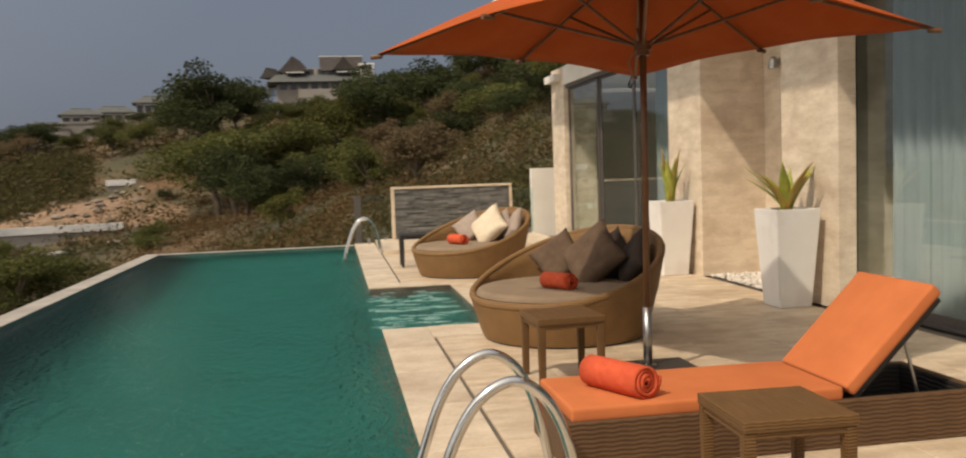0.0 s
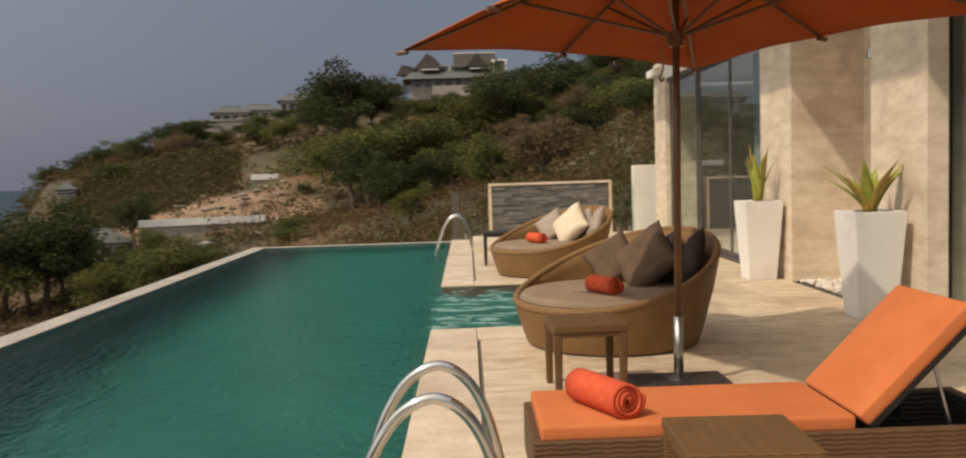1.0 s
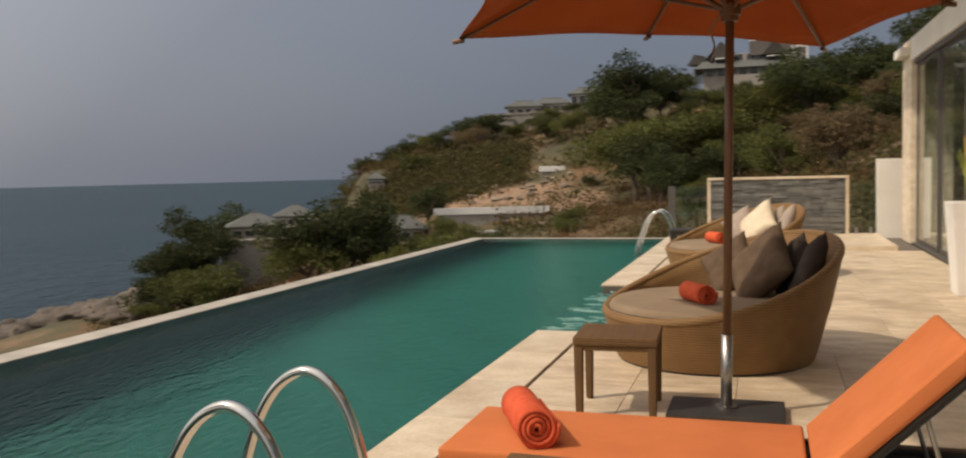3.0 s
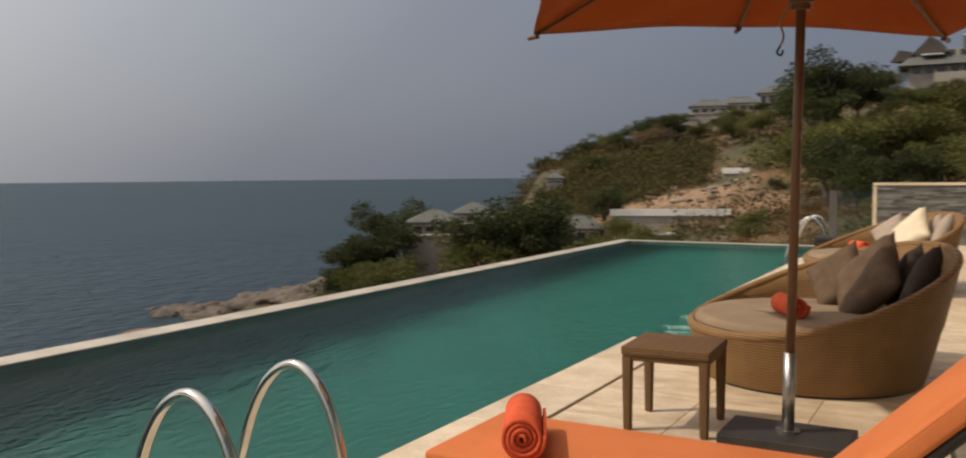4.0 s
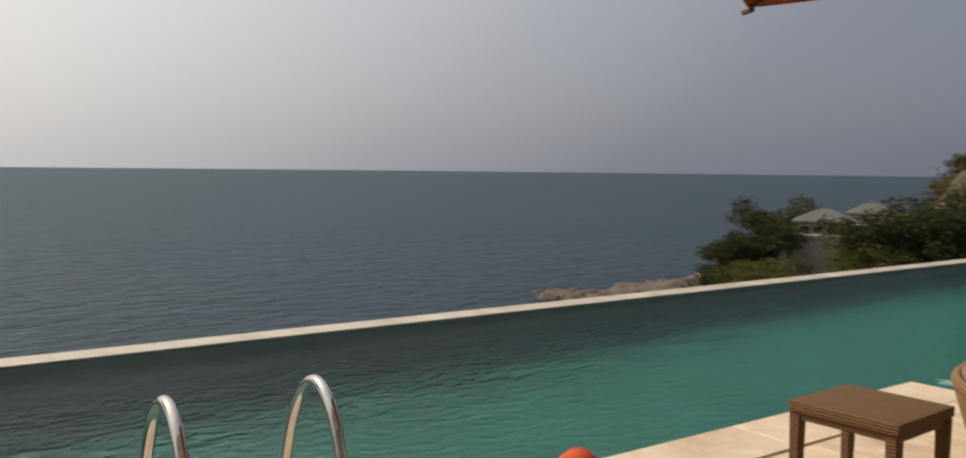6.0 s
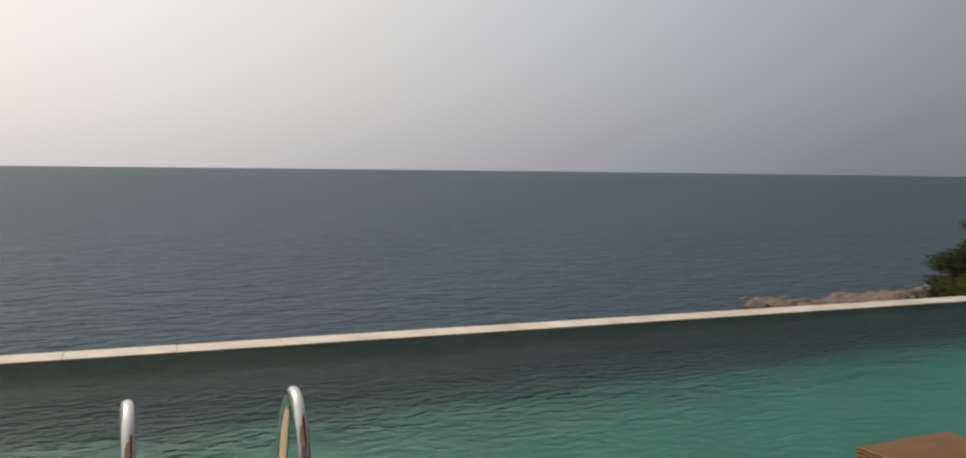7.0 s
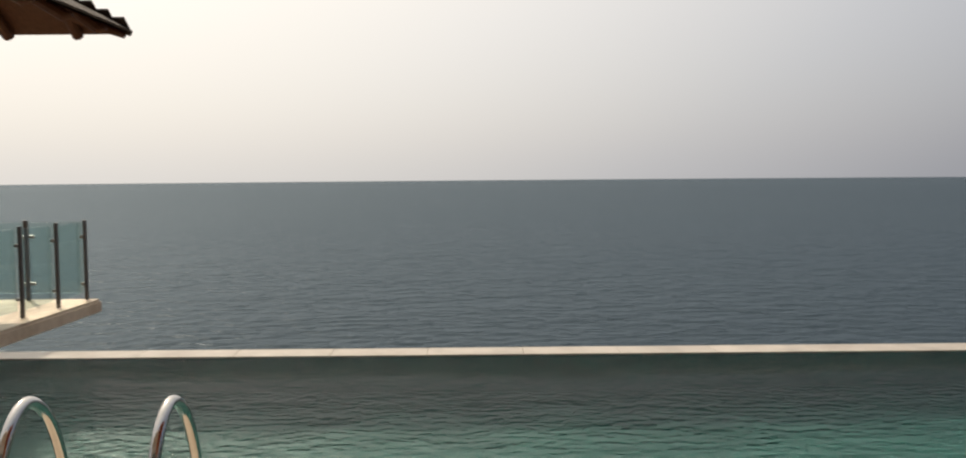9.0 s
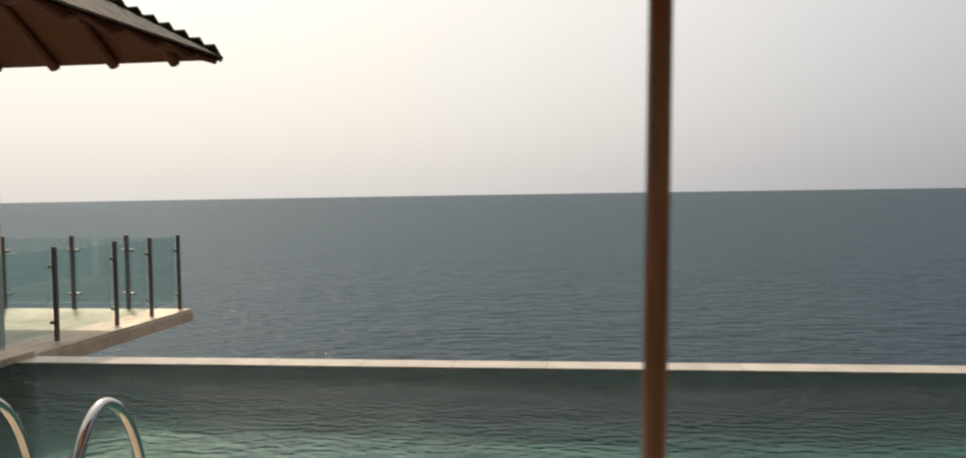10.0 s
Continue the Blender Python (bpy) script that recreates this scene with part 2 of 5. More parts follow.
CURTAIN = cloth("sheer_white_curtain", (0.38, 0.40, 0.40), (0.31, 0.34, 0.34), 0.3)
CHROME = mat("polished_steel", (0.60, 0.59, 0.57), (0.50, 0.49, 0.47), 12, 0.13, 0.03, 120, metallic=1.0, rough_var=0.05)
STEEL = mat("brushed_steel", (0.42, 0.41, 0.40), (0.33, 0.32, 0.31), 20, 0.35, 0.1, 200, metallic=1.0)
FRAME_METAL = mat("grey_brown_aluminium", (0.115, 0.100, 0.09), (0.085, 0.074, 0.066), 6, 0.45, 0.1, 150, metallic=0.3)
DARK_METAL = mat("blackened_steel", (0.035, 0.031, 0.029), (0.055, 0.048, 0.043), 9, 0.5, 0.2, 90, metallic=0.4)
WOOD_DARK = mat("varnished_teak", (0.165, 0.076, 0.029), (0.095, 0.043, 0.017), 10, 0.4, 0.2, 70, stretch=(3, 3, 0.25))
PLANTER_WHITE = mat("white_fibreglass", (0.80, 0.78, 0.75), (0.75, 0.72, 0.68), 3, 0.38, 0.05, 120, space="object", stain=((0.60, 0.56, 0.52), 2.2))
SOIL = mat("potting_soil", (0.05, 0.035, 0.025), (0.09, 0.065, 0.045), 30, 0.95, 0.8)
LEAF_YELLOW = mat("yellow_green_blade", (0.46, 0.42, 0.06), (0.20, 0.27, 0.045), 7, 0.42, 0.2, 60, by_island=0.3)
LEAF_TIP = mat("dry_orange_blade", (0.46, 0.25, 0.06), (0.34, 0.30, 0.06), 9, 0.5, 0.2, 60, by_island=0.3)
PEBBLE = mat("white_pebble", (0.72, 0.67, 0.60), (0.55, 0.50, 0.44), 12, 0.6, 0.2, 80, by_island=0.2)
# pale streak colour: foam, and the bright reflections of the spa's ripples
FOAM_GLINT = mat("foam_and_glint", (0.22, 0.34, 0.31), (0.06, 0.17, 0.15), 12, 0.4, 0.1, 80)
SLATE = mat("grey_split_slate", (0.085, 0.083, 0.078), (0.16, 0.155, 0.145), 5, 0.7, 0.8, 50, by_island=0.35)
GLASS = glass_mat("door_glass", (0.80, 0.90, 0.90))
GLASS_RAIL = glass_mat("balustrade_glass", (0.80, 0.92, 0.90))
SHINGLE = mat("weathered_shingle", (0.050, 0.038, 0.028), (0.105, 0.080, 0.058), 6, 0.85, 0.6, 50, by_object=0.3)
SOFFIT = mat("brown_soffit_board", (0.15, 0.062, 0.032), (0.09, 0.036, 0.020), 6, 0.6, 0.3, 50, stretch=(0.4, 4, 4))
INTERIOR = mat("interior_plaster", (0.48, 0.45, 0.41), (0.43, 0.40, 0.37), 2, 0.8, 0.1)
INTERIOR_FLOOR = mat("interior_stone_floor", (0.50, 0.43, 0.34), (0.42, 0.36, 0.28), 2, 0.35, 0.1)
BARK = mat("tree_bark", (0.12, 0.085, 0.06), (0.20, 0.155, 0.115), 3, 0.9, 0.8, 20, stretch=(2, 2, 0.4))
CROWNS = [leafy("crown_" + k, a, c, 0.5, by_object=0.22, by_island=0.22) for k, a, c in (
    ("deep_green", (0.037, 0.049, 0.019), (0.068, 0.076, 0.027)),
    ("olive_green", (0.075, 0.085, 0.024), (0.115, 0.115, 0.034)),
    ("yellow_green", (0.125, 0.120, 0.028), (0.085, 0.090, 0.025)),
    ("dry_brown", (0.115, 0.085, 0.045), (0.150, 0.105, 0.055)))]
SCRUB_GREEN = leafy("scrub_green", (0.066, 0.062, 0.022), (0.105, 0.086, 0.032), 0.25, by_island=0.22)
SCRUB_DRY = leafy("scrub_dry", (0.170, 0.100, 0.045), (0.105, 0.074, 0.032), 0.3, by_island=0.2)
GRANITE_PALE = mat("pale_rubble", (0.27, 0.215, 0.165), (0.17, 0.135, 0.105), 0.8, 0.85, 0.8, 5, depth=0.1, by_object=0.25)
GRANITE = mat("shore_granite", (0.115, 0.088, 0.068), (0.062, 0.050, 0.041), 0.6, 0.85, 0.8, 4, depth=0.1, by_object=0.2)
ROOF_GREY = mat("grey_roof_tile", (0.105, 0.108, 0.100), (0.075, 0.077, 0.072), 0.8, 0.75, 0.4, 6)
ROOF_DARK = mat("dark_thatch_roof", (0.035, 0.029, 0.026), (0.062, 0.052, 0.045), 0.6, 0.9, 0.6, 4)
VILLA_WALL = mat("pale_villa_wall", (0.33, 0.295, 0.255), (0.25, 0.225, 0.195), 0.4, 0.8, 0.2, 3)
VILLA_WHITE = mat("white_villa_wall", (0.72, 0.70, 0.67), (0.62, 0.60, 0.57), 0.4, 0.8, 0.2, 3)
VILLA_GLASS = mat("dark_villa_window", (0.030, 0.034, 0.038), (0.05, 0.052, 0.055), 0.4, 0.15, 0.0, 3)


# ---- mesh helpers ----
def part(name, bm, material, parent=None, label="", smooth=False, m=None):
    """Links a bmesh (or mesh) as one object under a thing or a part."""
    if isinstance(bm, bmesh.types.BMesh):
        me = bpy.data.meshes.new(name)
        bm.normal_update()
        bm.to_mesh(me)
        bm.free()
    else:
        me = bm
    if material and not me.materials:
        me.materials.append(material)
    if smooth:
        me.polygons.foreach_set("use_smooth", [True] * len(me.polygons))
    ob = new(name, me)
    if parent:
        ob.parent = parent
    if m is not None:
        ob.matrix_basis = m
    if label:
        ob["label"] = label
    return ob


def thing(name, label, category, m=None, group="", kind=""):
    e = new(name)
    e.empty_display_size = 0.1
    if m is not None:
        e.matrix_basis = m
    return tagged(e, label, category, group, kind)


def box(x0, x1, y0, y1, z0, z1, bevel=0.0, bm=None, segments=2):
    own = bmesh.new()
    bmesh.ops.create_cube(own, size=1)
    for v in own.verts:
        v.co = Vector(((x0 + x1) / 2 + v.co.x * (x1 - x0), (y0 + y1) / 2 + v.co.y * (y1 - y0), (z0 + z1) / 2 + v.co.z * (z1 - z0)))
    if bevel:
        bmesh.ops.bevel(own, geom=own.edges[:], offset=bevel, segments=segments, affect="EDGES", profile=0.6)
    if bm is None:
        return own
    me = bpy.data.meshes.new("tmp")
    own.to_mesh(me)
    own.free()
    bm.from_mesh(me)
    bpy.data.meshes.remove(me)
    return bm


def rod(points, radius, sides=12, bm=None, caps=True):
    """A tube along points; radius a number or one for each point."""
    bm = bm or bmesh.new()
    pts = [Vector(p) for p in points]
    rings, ref = [], None
    for i, p in enumerate(pts):
        d = (pts[min(i + 1, len(pts) - 1)] - pts[max(i - 1, 0)]).normalized()
        if ref is None:
            ref = d.orthogonal().normalized()
        ref = (ref - d * ref.dot(d)).normalized()
        q = d.cross(ref)
        r = radius[i] if isinstance(radius, (list, tuple)) else radius
        rings.append([bm.verts.new(p + (ref * math.cos(a) + q * math.sin(a)) * r) for a in (2 * math.pi * k / sides for k in range(sides))])
    for a, c in zip(rings, rings[1:]):
        for k in range(sides):
            bm.faces.new((a[k], a[(k + 1) % sides], c[(k + 1) % sides], c[k]))
    if caps:
        bm.faces.new(rings[0][::-1])
        bm.faces.new(rings[-1])
    return bm


def smooth_curve(points, steps=6):
    """Points on a Catmull-Rom curve through the given ones."""
    p = [Vector(q) for q in points]
    p = [p[0] * 2 - p[1]] + p + [p[-1] * 2 - p[-2]]
    res = []
    for i in range(1, len(p) - 2):
        for s in range(steps):
            t = s / steps
            a, b, c, d = p[i - 1:i + 3]
            res.append(0.5 * ((2 * b) + (c - a) * t + (2 * a - 5 * b + 4 * c - d) * t * t + (3 * b - a - 3 * c + d) * t ** 3))
    return res + [p[-2]]


def disc(r, z0, z1, bevel=0.0, sides=64, squash=1.0):
    bm = bmesh.new()
    bmesh.ops.create_cone(bm, cap_ends=True, segments=sides, radius1=r, radius2=r, depth=z1 - z0)
    bmesh.ops.translate(bm, verts=bm.verts[:], vec=(0, 0, (z0 + z1) / 2))
    if bevel:
        es = [e for e in bm.edges if abs(e.verts[0].co.z - e.verts[1].co.z) < 1e-5]
        bmesh.ops.bevel(bm, geom=es, offset=bevel, segments=5, affect="EDGES", profile=0.5)
    return bm


def structure(name, bm, material, label, category, smooth=False):
    return tagged(part(name, bm, material, smooth=smooth), label, category, kind="structure")


# ---- the large structure ----
WATER_Z = -0.06
EDGE_X0, EDGE_X1 = -3.76, -3.46       # infinity edge
DECK_X, SLOT_X0, SLOT_X1 = 0.49, 0.89, 0.918
SPA_Y0, SPA_Y1, SPA_X = 6.85, 9.905, 1.52
POOL_Y0, POOL_Y1 = -0.95, 17.5
WALL_X = 4.65
DEEP = -1.45

deck = structure("deck", box(SPA_X, 5.0, -6.0, 17.35, -0.5, -0.022), JOINT, "mortar bed under pale travertine paving beside the pool", "deck")
part("deck_bed", box(DECK_X, SPA_X, -6.0, SPA_Y0, -0.5, -0.022), JOINT, deck)
part("deck_bed", box(DECK_X, SPA_X, SPA_Y1, 17.35, -0.5, -0.022), JOINT, deck)
pool = structure("pool_basin", box(EDGE_X1 - 0.3, DECK_X + 0.02, POOL_Y0 - 0.2, POOL_Y1 + 0.2, DEEP - 0.2, DEEP), RIPPLE_MOSAIC, "teal mosaic floor of the infinity pool", "pool")
part("pool_wall", box(EDGE_X1 - 0.3, EDGE_X1, POOL_Y0 - 0.2, POOL_Y1 + 0.2, DEEP, -0.10), RIPPLE_MOSAIC, pool)
part("pool_wall", box(EDGE_X1, DECK_X + 0.02, POOL_Y1, POOL_Y1 + 0.2, DEEP, -0.10), RIPPLE_MOSAIC, pool)
part("pool_wall", box(EDGE_X1, DECK_X + 0.02, POOL_Y0 - 0.2, POOL_Y0, DEEP, -0.10), RIPPLE_MOSAIC, pool)
part("pool_wall", box(DECK_X, DECK_X + 0.25, POOL_Y0, SPA_Y0, DEEP, -0.5), RIPPLE_MOSAIC, pool)
part("pool_wall", box(DECK_X, DECK_X + 0.25, SPA_Y1, POOL_Y1, DEEP, -0.5), RIPPLE_MOSAIC, pool)
part("spa_floor", box(DECK_X + 0.02, SPA_X, SPA_Y0, SPA_Y1, -0.75, -0.55), RIPPLE_MOSAIC, pool)
part("spa_bench", box(SPA_X - 0.45, SPA_X + 0.0, SPA_Y0, SPA_Y1, -0.55, -0.38, 0.01), RIPPLE_MOSAIC, pool)
part("outer_wall", box(EDGE_X0, EDGE_X1 - 0.3, POOL_Y0, POOL_Y1 + 0.2, -8.0, -0.12), CLADDING, pool)


def sheet(x0, x1, y0, y1, z, nx=1, ny=1):
    bm = bmesh.new()
    bmesh.ops.create_grid(bm, x_segments=nx, y_segments=ny, size=0.5)
    for v in bm.verts:
        v.co = Vector(((x0 + x1) / 2 + v.co.x * (x1 - x0), (y0 + y1) / 2 + v.co.y * (y1 - y0), z))
    return bm


def pool_sheet():
    bm = bmesh.new()
    pts = [(EDGE_X1 - 0.01, POOL_Y0), (DECK_X, POOL_Y0), (DECK_X, SPA_Y0), (SPA_X, SPA_Y0), (SPA_X, SPA_Y1), (DECK_X, SPA_Y1), (DECK_X, POOL_Y1), (EDGE_X1 - 0.01, POOL_Y1)]
    bm.faces.new([bm.verts.new((x, y, WATER_Z)) for x, y in pts])
    return bm


water_surface = structure("pool_water", pool_sheet(), POOL_WATER, "clear teal pool water with light ripples", "water")
water_surface.visible_shadow = False

# house
house_label = "pale veined travertine wall of the villa"
structure("wall_end", box(WALL_X, 5.3, 15.753, 16.7, 0, 3.42), CLADDING, house_label, "wall")
structure("wall_pier_far", box(WALL_X, 5.9, 9.225, 10.30, 0, 4.35), CLADDING, house_label, "wall")
structure("wall_niche", box(5.5, 5.9, 7.40, 9.222, 0, 4.35), CLADDING, house_label, "wall")
structure("wall_pier_near", box(4.933, 5.9, 6.723, 7.397, 0, 4.35), CLADDING, house_label, "wall")
structure("wall_pier_front", box(4.75, 4.93, 6.35, 7.40, 0, 4.35), CLADDING, house_label, "wall")
structure("wall_over_far_door", box(WALL_X, 5.3, 10.303, 15.75, 3.06, 3.42), RENDER_WHITE, "white rendered beam above the corner sliding doors", "wall")
structure("ledge", box(WALL_X - 0.14, WALL_X - 0.003, 15.95, 16.75, 3.16, 3.30, 0.01), RENDER_WHITE, "small white ledge at the villa's corner", "ledge")
structure("wall_over_near_door", box(4.933, 5.3, -6.0, 6.72, 3.25, 4.35), RENDER_WHITE, "white rendered wall above the curtained sliding doors", "wall")
structure("roof_overhang", box(3.2, 9.5, -6.0, 15.6, 4.353, 4.6, 0.01), RENDER_WHITE, "white rendered roof slab that overhangs the terrace", "roof")
structure("roof_far", box(5.303, 9.5, 10.523, 16.7, 3.06, 3.42), RENDER_WHITE, "flat white roof over the corner room", "roof")
structure("interior_floor", box(5.003, 9.5, -6.0, 17.2, -0.3, -0.003), INTERIOR_FLOOR, "pale stone floor inside the villa", "floor")
structure("wall_interior_east", box(9.5, 9.7, -6.0, 17.2, -0.3, 4.6), INTERIOR, "plain interior wall", "wall")
structure("wall_interior_north", box(5.303, 9.5, 16.9, 17.1, 0, 3.42), INTERIOR, "plain interior wall", "wall")
structure("wall_interior_south", box(5.303, 9.5, -6.2, -6.0, 0, 4.35), INTERIOR, "plain interior wall", "wall")
structure("wall_interior_cross", box(5.903, 9.5, 8.4, 8.6, 0, 4.35), INTERIOR, "plain interior wall between two rooms", "wall")
structure("ceiling", box(5.303, 9.497, -6.0, 8.397, 3.3, 3.4), INTERIOR, "plain white ceiling", "ceiling")


def sliding_doors(name, x, stops, height, label):
    """Framed glass leaves between the given stops along y, with rails, sill and panes."""
    top = thing(name, label, "door", kind="structure")
    y0, y1 = min(stops), max(stops)
    part("head_rail", box(x - 0.05, x + 0.07, y0, y1, height - 0.07, height, 0.004), FRAME_METAL, top)
    part("sill_track", box(x - 0.07, x + 0.09, y0, y1, 0.0, 0.03, 0.004), FRAME_METAL, top)
    for i, (a, b) in enumerate(zip(stops, stops[1:])):
        dx = 0.025 * (i % 2)
        leaf = part("leaf", box(x + dx, x + dx + 0.03, a, a + 0.085, 0.03, height - 0.07, 0.003), FRAME_METAL, top)
        part("stile", box(x + dx, x + dx + 0.03, b - 0.085, b, 0.03, height - 0.07, 0.003), FRAME_METAL, leaf)
        part("bottom_rail", box(x + dx, x + dx + 0.03, a + 0.085, b - 0.085, 0.03, 0.10), FRAME_METAL, leaf)
        part("top_rail", box(x + dx, x + dx + 0.03, a + 0.085, b - 0.085, height - 0.12, height - 0.07), FRAME_METAL, leaf)
        pane = part("pane", box(x + dx + 0.011, x + dx + 0.019, a + 0.085, b - 0.085, 0.10, height - 0.12), GLASS, leaf, "clear reflecting glass")
        pane.visible_shadow = False
    return top


door_far = sliding_doors("door_1", 4.74, (10.31, 11.97, 13.78, 15.745), 3.06, "tall grey-framed sliding glass doors in the stone wall")
door_near = sliding_doors("door_2", 4.98, (-5.9, -3.6, -1.2, 1.3, 4.0, 6.58), 3.25, "tall grey-framed sliding glass doors before sheer curtains")
part("jamb", box(4.94, 5.10, 6.583, 6.72, 0.0, 3.25, 0.004), FRAME_METAL, door_near)
part("pull_handle", rod(smooth_curve(((4.978, 6.545, 0.98), (4.93, 6.545, 1.0), (4.925, 6.545, 1.1), (4.93, 6.545, 1.2), (4.978, 6.545, 1.22)), 4), 0.011, 8), DARK_METAL, door_near, smooth=True)


def curtain(x, y0, y1, height, seed):
    rnd = random.Random(seed)
    bm, prev = bmesh.new(), None
    n = int((y1 - y0) / 0.02)
    ph = rnd.random() * 6
    for i in range(n + 1):
        y = y0 + (y1 - y0) * i / n
        dx = 0.035 * math.sin(y * 41 + ph + 0.9 * math.sin(y * 7)) + 0.012 * math.sin(y * 97)
        cur = [bm.verts.new((x + dx * (0.7 + 0.3 * k), y, height * (1 - k) + 0.03 * k)) for k in (0, 0.5, 1)]
        if prev:
            for k in (0, 1):
                bm.faces.new((prev[k], cur[k], cur[k + 1], prev[k + 1]))
        prev = cur
    return bm


tagged(part("curtain", curtain(5.17, -5.8, 6.14, 3.22, 3), CURTAIN, smooth=True), "sheer white floor-length curtain behind the glass doors", "curtain")
tagged(part("curtain", curtain(5.10, 10.5, 11.9, 3.0, 4), CURTAIN, smooth=True), "sheer white curtain drawn behind the corner glass doors", "curtain")

# far end of the deck
platform = structure("deck_platform", box(SLOT_X1, 4.3, 14.45, 17.2, -0.02, 0.075, 0.004), COPING, "low raised travertine platform at the deck's end", "deck")
structure("wall_low_white", box(4.30, 5.3, 17.25, 17.45, -0.3, 1.442, 0.008), RENDER_WHITE, "low white rendered garden wall at the deck's end", "wall")


def slate_wall():
    rnd = random.Random(7)
    top = thing("feature_wall", "low wall faced with grey split slate in a pale stone border", "wall", kind="structure")
    x0, x1, y0, z0, z1 = 1.27, 3.80, 16.98, 0.078, 1.152
    part("core", box(x0 + 0.06, x1 - 0.06, y0 + 0.03, y0 + 0.25, z0, z1 - 0.045), JOINT, top)
    part("border", box(x0, x0 + 0.057, y0, y0 + 0.25, z0, z1 - 0.048, 0.003), COPING, top)
    part("border", box(x1 - 0.057, x1, y0, y0 + 0.25, z0, z1 - 0.048, 0.003), COPING, top)
    part("cap", box(x0, x1, y0 - 0.01, y0 + 0.26, z1 - 0.045, z1, 0.004), COPING, top)
    bm, z = bmesh.new(), z0
    while z < z1 - 0.07:
        h, x = rnd.uniform(0.025, 0.05), x0 + 0.06
        h = min(h, z1 - 0.048 - z)
        while x < x1 - 0.07:
            w = min(rnd.uniform(0.15, 0.42), x1 - 0.06 - x)
            d = rnd.uniform(0.0, 0.025)
            box(x, x + w - 0.003, y0 + d, y0 + 0.035, z, z + h - 0.003, 0, bm)
            x += w
        z += h
    tagged(part("slate_strip", bm, SLATE, top), kind="stuff")
    return top


slate_wall()


def glass_panel(x0, x1, y, z0, z1, posts):
    top = thing("glass_fence", "frameless clear glass fence panel at the deck's end", "fence")
    pane = part("pane", box(x0, x1, y, y + 0.012, z0, z1, 0.002), GLASS_RAIL, top)
    pane.visible_shadow = False
    for x in posts:
        part("clamp", box(x - 0.025, x + 0.025, y - 0.02, y + 0.032, z0 - 0.06, z0 + 0.06, 0.004), STEEL, top)
    return top


fence_post = thing("fence_post", "flat grey metal fence post at the pool's corner", "post")
part("blade", box(0.50, 0.64, 17.22, 17.25, 0.02, 1.0, 0.004), FRAME_METAL, fence_post)
part("foot", box(0.48, 0.66, 17.205, 17.265, 0.0, 0.02, 0.003), STEEL, fence_post)
glass_panel(0.66, 1.25, 17.08, 0.06, 1.0, (0.78, 1.12))
glass_panel(3.84, 4.27, 17.08, 0.13, 1.02, (3.93, 4.18))

# pavilion terrace across the pool
TER_X0, TER_X1, TER_Y0, TER_Y1, TER_Z = -9.87, -3.9, -8.0, -2.38, -0.43
terrace = structure("terrace", box(TER_X0, TER_X1, TER_Y0, TER_Y1, TER_Z - 0.21, TER_Z, 0.006), TRAVERTINE, "pale stone terrace slab that juts out over the slope", "terrace")
part("fascia", box(TER_X0 - 0.02, TER_X1, TER_Y1 + 0.002, TER_Y1 + 0.022, TER_Z - 0.2, TER_Z - 0.04, 0.003), COPING, terrace)
part("support_wall", box(-6.2, TER_X1, TER_Y0, TER_Y1 - 0.3, -9.0, TER_Z - 0.213), CLADDING, terrace)
south = structure("deck_south", box(-3.76, DECK_X - 0.003, -6.0, -0.96, -0.5, 0.0, 0.004), TRAVERTINE, "travertine deck at the pool's end", "deck")


def balustrade():
    top = thing("balustrade", "glass balustrade on brushed steel posts along the terrace edge", "railing")
    front = [(x, TER_Y1 - 0.15 - 0.055 * (x + 9.8)) for x in (-9.78, -8.95, -8.04, -6.72, -5.4)]
    side = [(-9.80, y) for y in (-3.45, -4.43, -5.70, -6.94)]
    for x, y in front:
        post = part("post", box(x - 0.034, x + 0.034, y - 0.02, y + 0.02, TER_Z, TER_Z + 1.235, 0.006), FRAME_METAL, top)
        for z in (TER_Z + 0.25, TER_Z + 0.98):
            part("clamp", rod(((x - 0.03, y - 0.035, z), (x + 0.06, y - 0.035, z)), 0.026, 10), STEEL, post)
    for x, y in side:
        post = part("post", box(x - 0.02, x + 0.02, y - 0.034, y + 0.034, TER_Z, TER_Z + 1.235, 0.006), FRAME_METAL, top)
        for z in (TER_Z + 0.25, TER_Z + 0.98):
            part("clamp", rod(((x - 0.03, y - 0.11, z), (x - 0.03, y + 0.11, z)), 0.026, 10), STEEL, post)
    for (xa, ya), (xb, yb) in zip(front, front[1:]):
        pane = part("pane", box(xa + 0.03, xb - 0.03, ya - 0.06, ya - 0.05, TER_Z + 0.1, TER_Z + 1.2, 0.002), GLASS_RAIL, top)
        pane.visible_shadow = False
    line = [front[0]] + side
    for (xa, ya), (xb, yb) in zip(line, line[1:]):
        pane = part("pane", box(-9.85, -9.84, yb + 0.03, ya - 0.03, TER_Z + 0.1, TER_Z + 1.2, 0.002), GLASS_RAIL, top)
        pane.visible_shadow = False
    return top


balustrade()


